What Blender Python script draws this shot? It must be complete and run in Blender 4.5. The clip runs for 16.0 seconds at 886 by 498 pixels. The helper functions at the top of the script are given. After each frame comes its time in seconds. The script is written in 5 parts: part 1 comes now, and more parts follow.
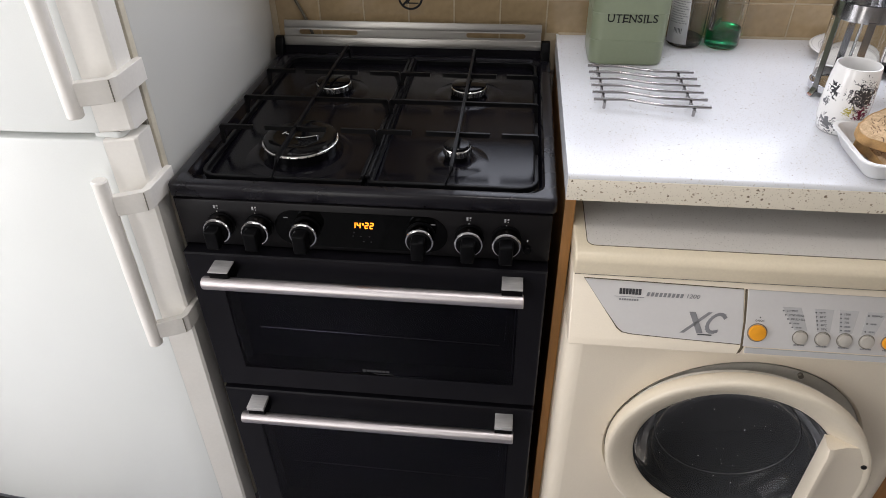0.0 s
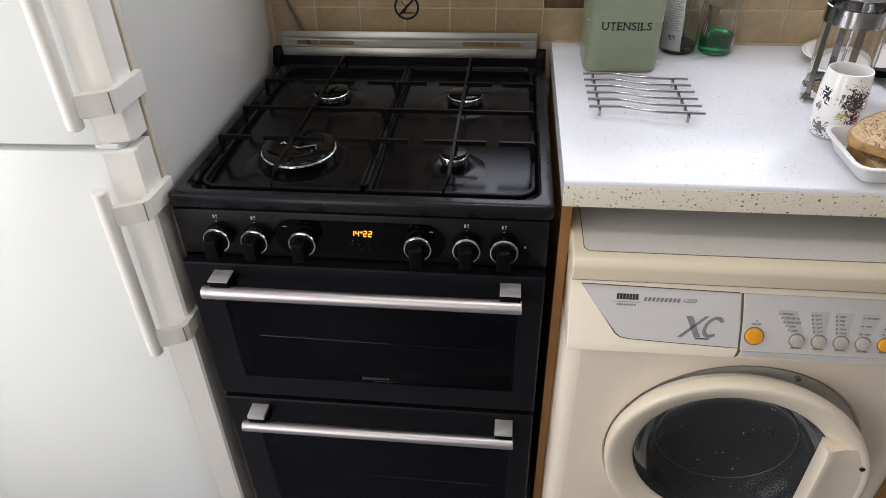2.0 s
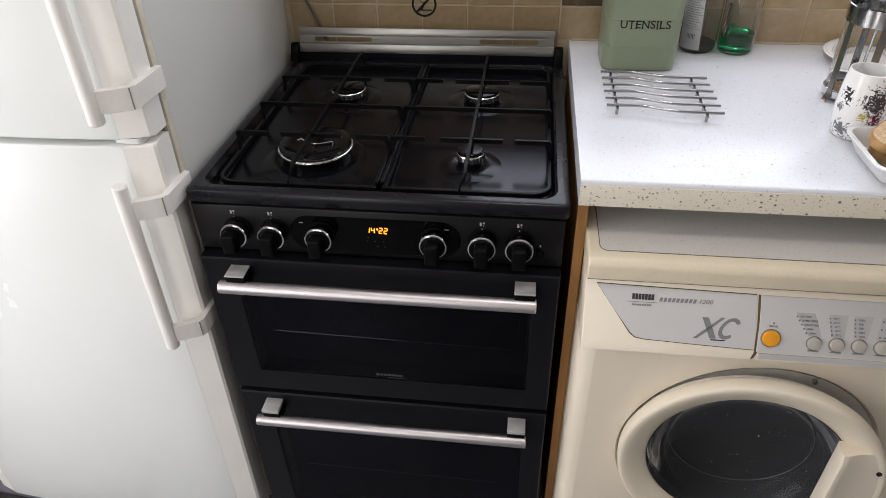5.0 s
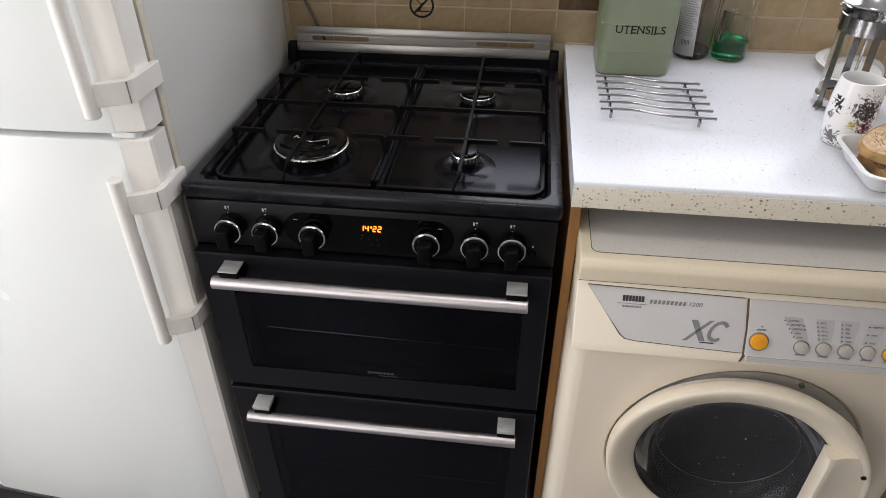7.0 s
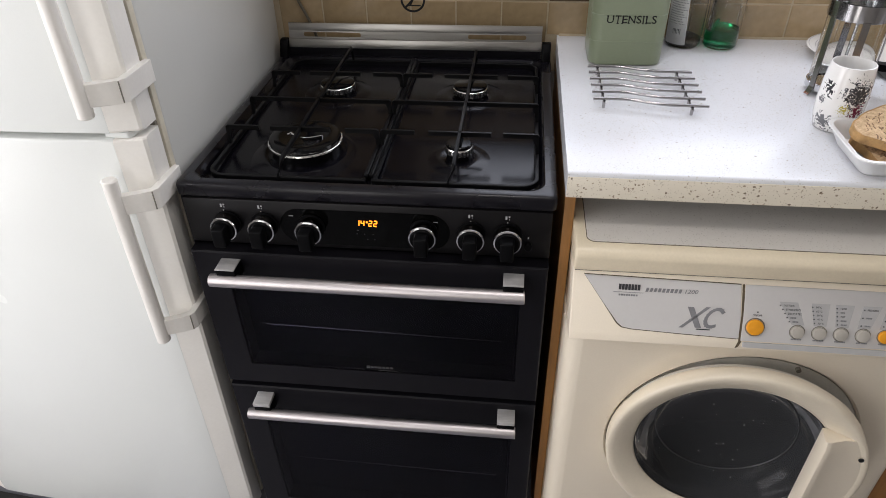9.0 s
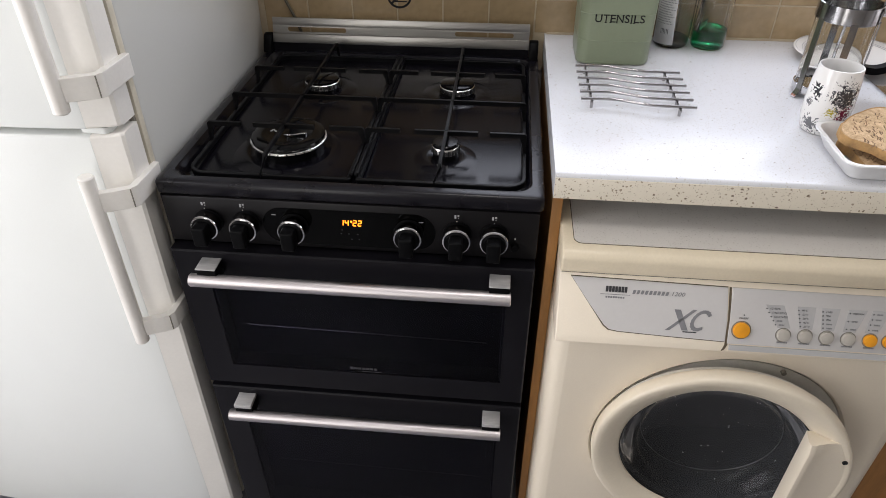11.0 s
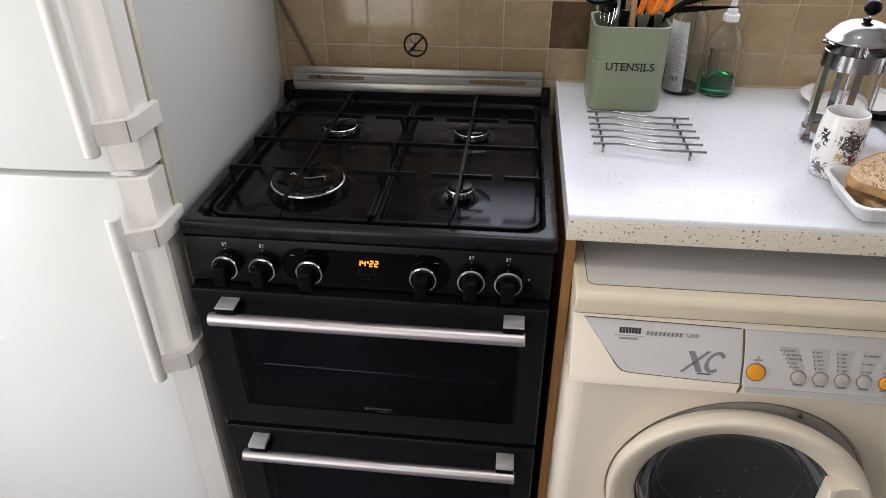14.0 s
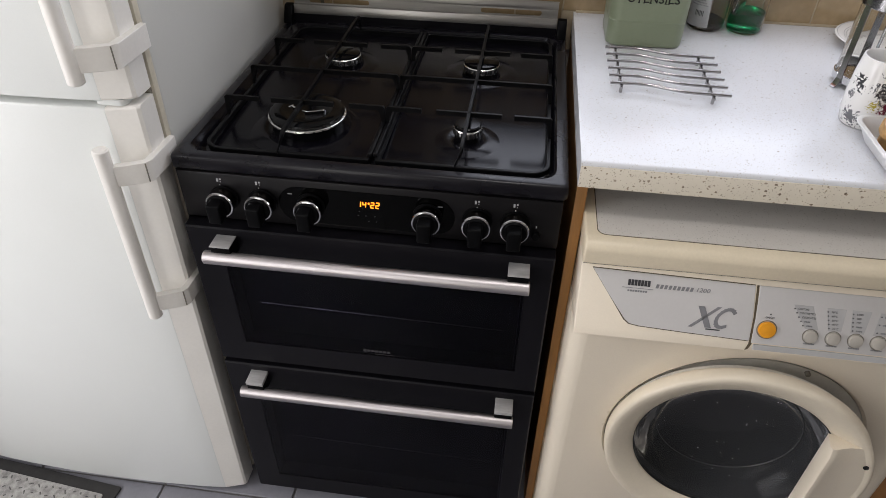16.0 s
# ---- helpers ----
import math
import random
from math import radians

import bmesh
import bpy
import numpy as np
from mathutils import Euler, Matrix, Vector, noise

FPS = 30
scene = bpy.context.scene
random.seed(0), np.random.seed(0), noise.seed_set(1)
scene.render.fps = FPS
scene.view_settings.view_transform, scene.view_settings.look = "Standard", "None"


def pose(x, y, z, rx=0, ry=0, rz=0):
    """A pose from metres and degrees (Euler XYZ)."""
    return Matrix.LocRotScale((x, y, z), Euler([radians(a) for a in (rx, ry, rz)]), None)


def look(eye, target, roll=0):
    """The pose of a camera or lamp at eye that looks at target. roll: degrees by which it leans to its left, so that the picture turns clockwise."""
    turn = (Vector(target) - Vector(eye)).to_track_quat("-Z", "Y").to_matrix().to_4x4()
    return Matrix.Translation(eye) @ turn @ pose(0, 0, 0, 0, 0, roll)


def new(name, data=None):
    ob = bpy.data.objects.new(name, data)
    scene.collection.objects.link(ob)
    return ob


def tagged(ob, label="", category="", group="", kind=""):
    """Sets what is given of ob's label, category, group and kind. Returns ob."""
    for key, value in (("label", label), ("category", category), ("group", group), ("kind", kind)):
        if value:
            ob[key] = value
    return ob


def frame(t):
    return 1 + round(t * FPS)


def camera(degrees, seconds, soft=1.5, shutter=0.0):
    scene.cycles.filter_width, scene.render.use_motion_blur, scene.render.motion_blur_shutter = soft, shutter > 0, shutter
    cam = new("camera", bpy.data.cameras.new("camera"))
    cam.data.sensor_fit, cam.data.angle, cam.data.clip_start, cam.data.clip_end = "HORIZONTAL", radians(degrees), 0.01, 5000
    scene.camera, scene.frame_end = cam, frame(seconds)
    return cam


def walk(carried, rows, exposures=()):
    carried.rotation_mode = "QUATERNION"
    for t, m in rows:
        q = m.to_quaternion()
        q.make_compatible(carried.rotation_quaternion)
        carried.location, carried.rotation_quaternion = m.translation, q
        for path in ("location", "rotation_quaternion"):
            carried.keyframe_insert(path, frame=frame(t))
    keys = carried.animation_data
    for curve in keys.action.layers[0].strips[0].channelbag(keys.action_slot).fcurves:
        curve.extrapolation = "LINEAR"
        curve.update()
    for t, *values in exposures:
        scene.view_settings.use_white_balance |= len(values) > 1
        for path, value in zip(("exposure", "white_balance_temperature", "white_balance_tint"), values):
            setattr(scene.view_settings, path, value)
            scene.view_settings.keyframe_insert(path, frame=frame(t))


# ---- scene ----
cam = camera(67.7, 16.0, soft=0.6)
PATH = [
    (0, (0.528, -0.828, 1.42), (0.338, 0.766, 0.227), -1.0),
    (0.5, (0.532, -0.831, 1.421), (0.343, 0.77, 0.237), -1.2),
    (1, (0.531, -0.831, 1.422), (0.344, 0.768, 0.235), -1.1),
    (1.5, (0.532, -0.835, 1.424), (0.336, 0.769, 0.246), -1.3),
    (2, (0.53, -0.834, 1.424), (0.342, 0.774, 0.249), -1.5),
    (2.5, (0.532, -0.834, 1.426), (0.325, 0.772, 0.252), -1.9),
    (3, (0.53, -0.835, 1.423), (0.319, 0.767, 0.244), -1.6),
    (3.5, (0.526, -0.832, 1.422), (0.32, 0.767, 0.239), -1.4),
    (4, (0.526, -0.831, 1.421), (0.31, 0.769, 0.241), -1.5),
    (4.2, (0.528, -0.832, 1.424), (0.295, 0.764, 0.241), -1.8),
    (6.3, (0.525, -0.839, 1.427), (0.309, 0.766, 0.253), -1.4),
    (6.5, (0.526, -0.841, 1.426), (0.304, 0.764, 0.254), -1.3),
    (7, (0.529, -0.843, 1.426), (0.32, 0.761, 0.25), -0.3),
    (7.5, (0.53, -0.847, 1.428), (0.332, 0.768, 0.264), -0.7),
    (8, (0.535, -0.848, 1.428), (0.345, 0.771, 0.27), -1.2),
    (8.5, (0.533, -0.849, 1.428), (0.336, 0.765, 0.264), -1.1),
    (9, (0.532, -0.848, 1.424), (0.331, 0.75, 0.238), -1.4),
    (9.5, (0.535, -0.848, 1.424), (0.322, 0.744, 0.232), -1.7),
    (9.7, (0.533, -0.844, 1.42), (0.33, 0.733, 0.206), -1.5),
    (11.8, (0.529, -0.832, 1.422), (0.389, 0.815, 0.295), -0.3),
    (12, (0.532, -0.835, 1.429), (0.383, 0.851, 0.364), -0.9),
    (12.3, (0.531, -0.836, 1.426), (0.384, 0.848, 0.359), -0.6),
    (12.5, (0.528, -0.839, 1.421), (0.386, 0.826, 0.323), 0.1),
    (13, (0.525, -0.843, 1.425), (0.359, 0.812, 0.315), -0.1),
    (13.5, (0.527, -0.848, 1.433), (0.334, 0.825, 0.354), -1.0),
    (14, (0.525, -0.85, 1.428), (0.329, 0.817, 0.34), -0.5),
    (14.5, (0.512, -0.851, 1.428), (0.303, 0.789, 0.302), 0.7),
    (15, (0.513, -0.854, 1.436), (0.28, 0.76, 0.278), -0.1),
    (15.5, (0.519, -0.84, 1.444), (0.314, 0.732, 0.224), 0.1),
    (16, (0.52, -0.802, 1.42), (0.327, 0.74, 0.161), 0.9),
]
walk(cam, [(t, look(eye, target, roll)) for t, eye, target, roll in PATH],
     exposures=[(0, -0.18), (2, -0.22), (4.2, -0.23), (6.5, -0.26), (9.5, -0.23), (11.8, -0.16), (12.5, -0.18), (13.5, -0.22), (14.5, -0.24), (15.3, -0.28), (16, -0.38)])

# ---------------- light ----------------
world = bpy.data.worlds.new("sky")
scene.world = world
world.use_nodes = True
wn = world.node_tree.nodes
sky = wn.new("ShaderNodeTexSky")
sky.sky_type = "NISHITA"
sky.sun_disc = False
sky.sun_elevation, sky.sun_rotation = radians(42), radians(250)
wn["Background"].inputs["Strength"].default_value = 0.10
world.node_tree.links.new(sky.outputs[0], wn["Background"].inputs["Color"])


def area(name, loc, target, w, h, watts, colour=(1, 1, 1)):
    d = bpy.data.lights.new(name, "AREA")
    d.shape, d.size, d.size_y, d.energy, d.color = "RECTANGLE", w, h, watts, colour
    o = new(name, d)
    o.matrix_world = look(loc, target)
    return o


# daylight from the window beside the sink, two added unseen openings and the window opposite; a round lamp on the
# ceiling
area("window_light_right", (2.56, 0.21, 1.6), (0.6, 0.21, 1.1), 0.62, 0.95, 7.0, (0.99, 0.955, 0.96))
# added light behind the cooker, unseen, to lay a sheen on the hob
area("sheen_light_back", (0.92, 0.600, 1.555), (0.92, -0.6, 1.555), 1.06, 0.76, 11.5, (0.87, 0.89, 1.0))
# added key light from the left, in an opening that is never seen
area("fill_light_left", (-1.06, -0.80, 1.25), (0.6, -0.62, 1.0), 0.75, 1.55, 25.0, (0.985, 0.962, 1.0))
area("window_light_room", (-0.31, -1.86, 1.22), (-0.31, 0.3, 1.22), 0.54, 1.76, 12.0, (1.0, 0.96, 0.925))
lamp = area("ceiling_lamp", (0.54, -0.28, 2.30), (0.54, -0.28, 0.0), 0.30, 0.30, 5.0, (1.0, 0.955, 0.94))
lamp.data.shape = "DISK"


# ---------------- materials ----------------
def material(name, colour, rough=0.5, metal=0.0, vary=0.06, scale=6.0, fine=180.0, bump=0.0, rough_vary=0.08, coat=0.0,
             spec=0.5, second=None, aniso=0.0, stretch=(1, 1, 1)):
    """A surface with broad stains (scale) and fine grain (fine), both in metres of the object."""
    m = bpy.data.materials.new(name)
    m.use_nodes = True
    nt = m.node_tree
    p = nt.nodes["Principled BSDF"]
    tc = nt.nodes.new("ShaderNodeTexCoord")
    mp = nt.nodes.new("ShaderNodeMapping")
    mp.inputs["Scale"].default_value = stretch
    nt.links.new(tc.outputs["Object"], mp.inputs["Vector"])
    big = nt.nodes.new("ShaderNodeTexNoise")
    big.inputs["Scale"].default_value, big.inputs["Detail"].default_value = scale, 5
    sm = nt.nodes.new("ShaderNodeTexNoise")
    sm.inputs["Scale"].default_value, sm.inputs["Detail"].default_value = fine, 3
    for n in (big, sm):
        nt.links.new(mp.outputs[0], n.inputs["Vector"])
    add = nt.nodes.new("ShaderNodeMath")
    add.operation = "MULTIPLY_ADD"
    add.inputs[1].default_value = 0.35
    nt.links.new(sm.outputs["Fac"], add.inputs[0])
    nt.links.new(big.outputs["Fac"], add.inputs[2])
    ramp = nt.nodes.new("ShaderNodeMapRange")
    ramp.inputs["From Min"].default_value, ramp.inputs["From Max"].default_value = 0.35, 1.0
    nt.links.new(add.outputs[0], ramp.inputs["Value"])
    mix = nt.nodes.new("ShaderNodeMix")
    mix.data_type = "RGBA"
    b = second or tuple(max(0.0, c * (1 - 2.2 * vary)) for c in colour)
    mix.inputs[6].default_value = (*b, 1)
    mix.inputs[7].default_value = (*[min(1.0, c * (1 + vary)) for c in colour], 1)
    nt.links.new(ramp.outputs[0], mix.inputs["Factor"])
    nt.links.new(mix.outputs[2], p.inputs["Base Color"])
    rr = nt.nodes.new("ShaderNodeMapRange")
    rr.inputs["To Min"].default_value, rr.inputs["To Max"].default_value = max(0.02, rough - rough_vary), min(1, rough + rough_vary)
    nt.links.new(big.outputs["Fac"], rr.inputs["Value"])
    nt.links.new(rr.outputs[0], p.inputs["Roughness"])
    p.inputs["Metallic"].default_value = metal
    p.inputs["Coat Weight"].default_value = coat
    p.inputs["Coat Roughness"].default_value = 0.06
    p.inputs["Specular IOR Level"].default_value = spec
    if aniso:
        p.inputs["Anisotropic"].default_value = aniso
    if bump:
        bn = nt.nodes.new("ShaderNodeBump")
        bn.inputs["Strength"].default_value, bn.inputs["Distance"].default_value = bump, 0.001
        nt.links.new(add.outputs[0], bn.inputs["Height"])
        nt.links.new(bn.outputs[0], p.inputs["Normal"])
    return m


def glass(name, colour, rough=0.0, ior=1.45):
    m = bpy.data.materials.new(name)
    m.use_nodes = True
    p = m.node_tree.nodes["Principled BSDF"]
    p.inputs["Base Color"].default_value = (*colour, 1)
    p.inputs["Transmission Weight"].default_value = 1
    p.inputs["Roughness"].default_value = rough
    p.inputs["IOR"].default_value = ior
    return m


def glow(name, colour, strength):
    m = bpy.data.materials.new(name)
    m.use_nodes = True
    p = m.node_tree.nodes["Principled BSDF"]
    p.inputs["Base Color"].default_value = (*colour, 1)
    p.inputs["Emission Color"].default_value = (*colour, 1)
    p.inputs["Emission Strength"].default_value = strength
    return m


def flecked(name, base, rough, flecks):
    """Pale stone-like laminate; flecks: rows of cell size (1/m), reach, share of cells, colour."""
    m = material(name, base, rough, vary=0.03, scale=4, fine=300, rough_vary=0.05, spec=0.5)
    nt = m.node_tree
    p = nt.nodes["Principled BSDF"]
    last = p.inputs["Base Color"].links[0].from_socket
    tc = [n for n in nt.nodes if n.type == "TEX_COORD"][0]
    wob = nt.nodes.new("ShaderNodeTexNoise")
    wob.inputs["Scale"].default_value = 320
    nt.links.new(tc.outputs["Object"], wob.inputs["Vector"])
    shift = nt.nodes.new("ShaderNodeVectorMath")
    shift.operation = "MULTIPLY_ADD"
    shift.inputs[1].default_value = (0.004, 0.004, 0.004)
    nt.links.new(wob.outputs["Color"], shift.inputs[0])
    nt.links.new(tc.outputs["Object"], shift.inputs[2])
    for n, (size, reach, share, colour) in enumerate(flecks):
        v = nt.nodes.new("ShaderNodeTexVoronoi")
        v.inputs["Scale"].default_value = size
        nt.links.new(shift.outputs[0], v.inputs["Vector"])
        near = nt.nodes.new("ShaderNodeMath")
        near.operation = "LESS_THAN"
        near.inputs[1].default_value = reach
        nt.links.new(v.outputs["Distance"], near.inputs[0])
        sep = nt.nodes.new("ShaderNodeSeparateColor")
        nt.links.new(v.outputs["Color"], sep.inputs[0])
        some = nt.nodes.new("ShaderNodeMath")
        some.operation = "LESS_THAN"
        some.inputs[1].default_value = share
        nt.links.new(sep.outputs[n % 3], some.inputs[0])
        both = nt.nodes.new("ShaderNodeMath")
        both.operation = "MULTIPLY"
        nt.links.new(near.outputs[0], both.inputs[0])
        nt.links.new(some.outputs[0], both.inputs[1])
        mix = nt.nodes.new("ShaderNodeMix")
        mix.data_type = "RGBA"
        mix.inputs[7].default_value = (*colour, 1)
        nt.links.new(both.outputs[0], mix.inputs["Factor"])
        nt.links.new(last, mix.inputs[6])
        last = mix.outputs[2]
    nt.links.new(last, p.inputs["Base Color"])
    return m


def per_piece(m, low, high):
    """Vary a material's brightness from piece to piece."""
    nt = m.node_tree
    p = nt.nodes["Principled BSDF"]
    last = p.inputs["Base Color"].links[0].from_socket
    info = nt.nodes.new("ShaderNodeObjectInfo")
    r = nt.nodes.new("ShaderNodeMapRange")
    r.inputs["To Min"].default_value, r.inputs["To Max"].default_value = low, high
    nt.links.new(info.outputs["Random"], r.inputs["Value"])
    mul = nt.nodes.new("ShaderNodeVectorMath")
    mul.operation = "SCALE"
    nt.links.new(last, mul.inputs[0])
    nt.links.new(r.outputs[0], mul.inputs["Scale"])
    nt.links.new(mul.outputs[0], p.inputs["Base Color"])
    return m


GLOSS_ENAMEL = material("gloss_black_enamel", (0.003, 0.003, 0.0035), 0.16, vary=0.12, scale=12, spec=0.2)
ENAMEL = material("black_enamel", (0.0032, 0.0029, 0.0048), 0.20, vary=0.12, scale=9, rough_vary=0.04, spec=0.18)
CHARCOAL = material("charcoal_steel", (0.0056, 0.0052, 0.0070), 0.36, vary=0.1, scale=5, fine=420, rough_vary=0.06, spec=0.16)
FASCIA_STEEL = material("satin_charcoal_fascia", (0.0066, 0.0060, 0.0067), 0.40, vary=0.1, scale=6, fine=420, rough_vary=0.05, spec=0.2)
RIM_ENAMEL = material("satin_black_rim", (0.0064, 0.0058, 0.0084), 0.28, vary=0.1, scale=9, fine=300, rough_vary=0.05, spec=0.28)
CAST = material("cast_iron", (0.0030, 0.0030, 0.0036), 0.42, vary=0.2, scale=40, fine=600, bump=0.25, spec=0.14)
BLACK_PLASTIC = material("black_plastic", (0.0032, 0.0032, 0.0036), 0.36, vary=0.1, scale=30, spec=0.06)
RUBBER = material("black_rubber", (0.010, 0.010, 0.010), 0.7, vary=0.1, scale=30)
LINING = material("oven_enamel", (0.0014, 0.0014, 0.0026), 0.5, vary=0.3, scale=9, fine=140)
DARK = material("dark_cavity", (0.004, 0.004, 0.0045), 0.6, vary=0.2, scale=12)
GLOSS_BLACK = material("gloss_black_glass", (0.0014, 0.0014, 0.0014), 0.06, vary=0.1, scale=10, rough_vary=0.02, spec=0.08)
OVEN_GLASS = glass("oven_glass", (0.34, 0.34, 0.44), 0.0, 1.18)
STEEL = material("brushed_steel", (0.62, 0.58, 0.58), 0.4, metal=1.0, vary=0.06, scale=3, fine=500, aniso=0.5, stretch=(0.02, 1, 1))
CHROME = material("chrome", (0.66, 0.66, 0.67), 0.12, metal=1.0, vary=0.04, scale=20, rough_vary=0.05)
# chrome darkened to stand in for the dark reflections on the lid
LID_CHROME = material("darkened_chrome", (0.40, 0.395, 0.40), 0.17, metal=1.0, vary=0.08, scale=24, rough_vary=0.05)
ALU = material("brushed_aluminium", (0.40, 0.385, 0.36), 0.33, metal=1.0, vary=0.12, scale=3, fine=420, aniso=0.5, stretch=(0.03, 1, 1), bump=0.05)
SPREADER = material("burner_alloy", (0.88, 0.86, 0.83), 0.25, metal=1.0, vary=0.15, scale=60)
TAG = material("handle_block", (0.50, 0.49, 0.48), 0.5, metal=0.35, vary=0.16, scale=60, fine=300, stretch=(0.3, 1.6, 1), bump=0.2)
DARK_CHROME = material("dark_chrome", (0.10, 0.09, 0.085), 0.14, metal=1.0, vary=0.1, scale=40)
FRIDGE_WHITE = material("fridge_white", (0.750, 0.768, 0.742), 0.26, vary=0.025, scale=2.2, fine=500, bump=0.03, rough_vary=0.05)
# side greyed below the door white, its shade put into the colour
FRIDGE_SIDE = material("fridge_side_shaded", (0.60, 0.600, 0.568), 0.05, vary=0.03, scale=2.0, fine=500, bump=0.012, rough_vary=0.02)
FRIDGE_TRIM = material("aged_cream_trim", (0.66, 0.61, 0.49), 0.42, vary=0.12, scale=14)
FRIDGE_HANDLE = material("handle_off_white", (0.80, 0.775, 0.725), 0.36, vary=0.05, scale=12)
RECESS = material("recess_grey", (0.70, 0.67, 0.60), 0.4, vary=0.12, scale=12)
GASKET = material("grey_gasket", (0.22, 0.20, 0.16), 0.6, vary=0.2, scale=30)
CREAM = material("aged_cream_plastic", (0.77, 0.675, 0.505), 0.36, vary=0.07, scale=5, fine=260)
WASHER_WHITE = material("washer_enamel", (0.85, 0.762, 0.62), 0.3, vary=0.04, scale=3, fine=420, bump=0.03)
PANEL_GREY = material("panel_pale_grey", (0.63, 0.615, 0.60), 0.36, vary=0.03, scale=7)
PANEL_WEDGE = material("panel_print_grey", (0.475, 0.47, 0.465), 0.4, vary=0.04, scale=9)
PRINT_DARK = material("print_dark", (0.05, 0.05, 0.055), 0.5, vary=0.1, scale=50)
PRINT_GREY = material("print_grey", (0.24, 0.24, 0.25), 0.45, vary=0.08, scale=50)
PRINT_PALE = material("print_pale", (0.55, 0.55, 0.55), 0.5, vary=0.08, scale=50)
ORANGE = material("orange_button", (0.86, 0.36, 0.02), 0.32, vary=0.06, scale=40)
BUTTON_GREY = material("grey_button", (0.47, 0.44, 0.39), 0.38, vary=0.06, scale=40)
DOOR_GLASS = glass("washer_glass", (0.07, 0.072, 0.076), 0.07, 1.15)
DOOR_GLASS.node_tree.nodes["Principled BSDF"].inputs["Transmission Weight"].default_value = 0.55
GLASS_ARC = material("glass_arc", (0.055, 0.055, 0.058), 0.16, vary=0.1, scale=20, spec=0.6)
RING = material("door_ring_cream", (0.78, 0.70, 0.56), 0.34, vary=0.05, scale=6)
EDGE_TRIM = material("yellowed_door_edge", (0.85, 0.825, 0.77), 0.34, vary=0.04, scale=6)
INK = material("black_ink", (0.010, 0.010, 0.011), 0.6, vary=0.1, scale=60, spec=0.2)
THIN_CLEAR = glass("thin_clear_plastic", (0.98, 0.99, 0.99), 0.0, 1.2)
PRINT_SOFT = material("print_soft_grey", (0.40, 0.40, 0.41), 0.45, vary=0.08, scale=50)
PRINT_FAINT = material("print_faint", (0.05, 0.05, 0.055), 0.4, vary=0.08, scale=50)
# dark brown for the narrow joints of the washer
SEAM = material("dark_seam", (0.13, 0.10, 0.06), 0.7, vary=0.2, scale=40)
ROD = material("polished_rod", (0.36, 0.35, 0.35), 0.14, metal=1.0, vary=0.05, scale=30)
# drum steel darkened in colour to hold the shade inside the machine
DRUM = material("shaded_drum_steel", (0.08, 0.08, 0.082), 0.45, metal=0.3, vary=0.2, scale=14)
WORKTOP = flecked("worktop_white", (0.71, 0.72, 0.745), 0.22, [
    (150, 0.21, 0.26, (0.58, 0.57, 0.55)), (270, 0.23, 0.30, (0.60, 0.59, 0.57)), (420, 0.25, 0.28, (0.54, 0.52, 0.49)), (120, 0.16, 0.16, (0.34, 0.31, 0.26))])
# edging darker than the top: the shade of the front is in its colour
WORKTOP_EDGE = flecked("worktop_edge_shaded", (0.70, 0.645, 0.535), 0.35, [
    (150, 0.24, 0.40, (0.30, 0.24, 0.17)), (260, 0.25, 0.38, (0.42, 0.36, 0.27)), (420, 0.26, 0.30, (0.34, 0.28, 0.2)), (110, 0.20, 0.25, (0.15, 0.11, 0.07))])
LAMINATE = flecked("washer_lid_laminate", (0.66, 0.63, 0.58), 0.4, [
    (260, 0.24, 0.34, (0.46, 0.43, 0.38)), (520, 0.26, 0.35, (0.5, 0.47, 0.43))])
WOOD = material("oak_edge", (0.42, 0.20, 0.06), 0.45, vary=0.16, scale=9, fine=90, stretch=(6, 6, 0.6), bump=0.1)
TILE = per_piece(material("glazed_tile_beige", (0.372, 0.273, 0.161), 0.10, vary=0.16, scale=16, fine=70, bump=0.14, rough_vary=0.04, second=(0.265, 0.195, 0.108)), 0.90, 1.08)
TILE_DARK = material("glazed_tile_brown", (0.105, 0.066, 0.033), 0.22, vary=0.25, scale=22, fine=90, bump=0.3, spec=0.25)
GROUT = material("grout", (0.44, 0.36, 0.25), 0.8, vary=0.12, scale=20, bump=0.2)
FLOOR_TILE = per_piece(material("floor_tile_grey", (0.24, 0.24, 0.265), 0.34, vary=0.10, scale=6, fine=120, bump=0.05), 0.92, 1.06)
FLOOR_GROUT = material("floor_grout", (0.15, 0.145, 0.14), 0.85, vary=0.15, scale=30)
PAINT = material("wall_paint", (0.42, 0.40, 0.37), 0.6, vary=0.03, scale=3, fine=200, bump=0.05)
CEIL = material("ceiling_paint", (0.72, 0.71, 0.69), 0.7, vary=0.02, scale=3)
UPVC = material("white_frame", (0.8, 0.8, 0.8), 0.35, vary=0.02, scale=5)
PANE = glass("window_pane", (1, 1, 1))
SAGE = material("sage_enamel", (0.220, 0.255, 0.168), 0.32, vary=0.05, scale=8, fine=200)
CLEAR = glass("clear_glass", (0.96, 0.98, 0.97))
GREEN_SOAP = glass("green_soap", (0.02, 0.42, 0.16), 0.05, 1.36)
SMOKE_SOAP = glass("dark_soap", (0.18, 0.16, 0.12), 0.05, 1.36)
LABEL_PAPER = material("bottle_label", (0.50, 0.50, 0.50), 0.5, vary=0.05, scale=30)
WHITE_PLASTIC = material("white_plastic", (0.80, 0.80, 0.80), 0.35, vary=0.03, scale=20)
CHINA = material("white_china", (0.80, 0.79, 0.77), 0.14, vary=0.02, scale=12, rough_vary=0.03)
SEED = material("bread_seed", (0.25, 0.145, 0.07), 0.7, vary=0.3, scale=60)
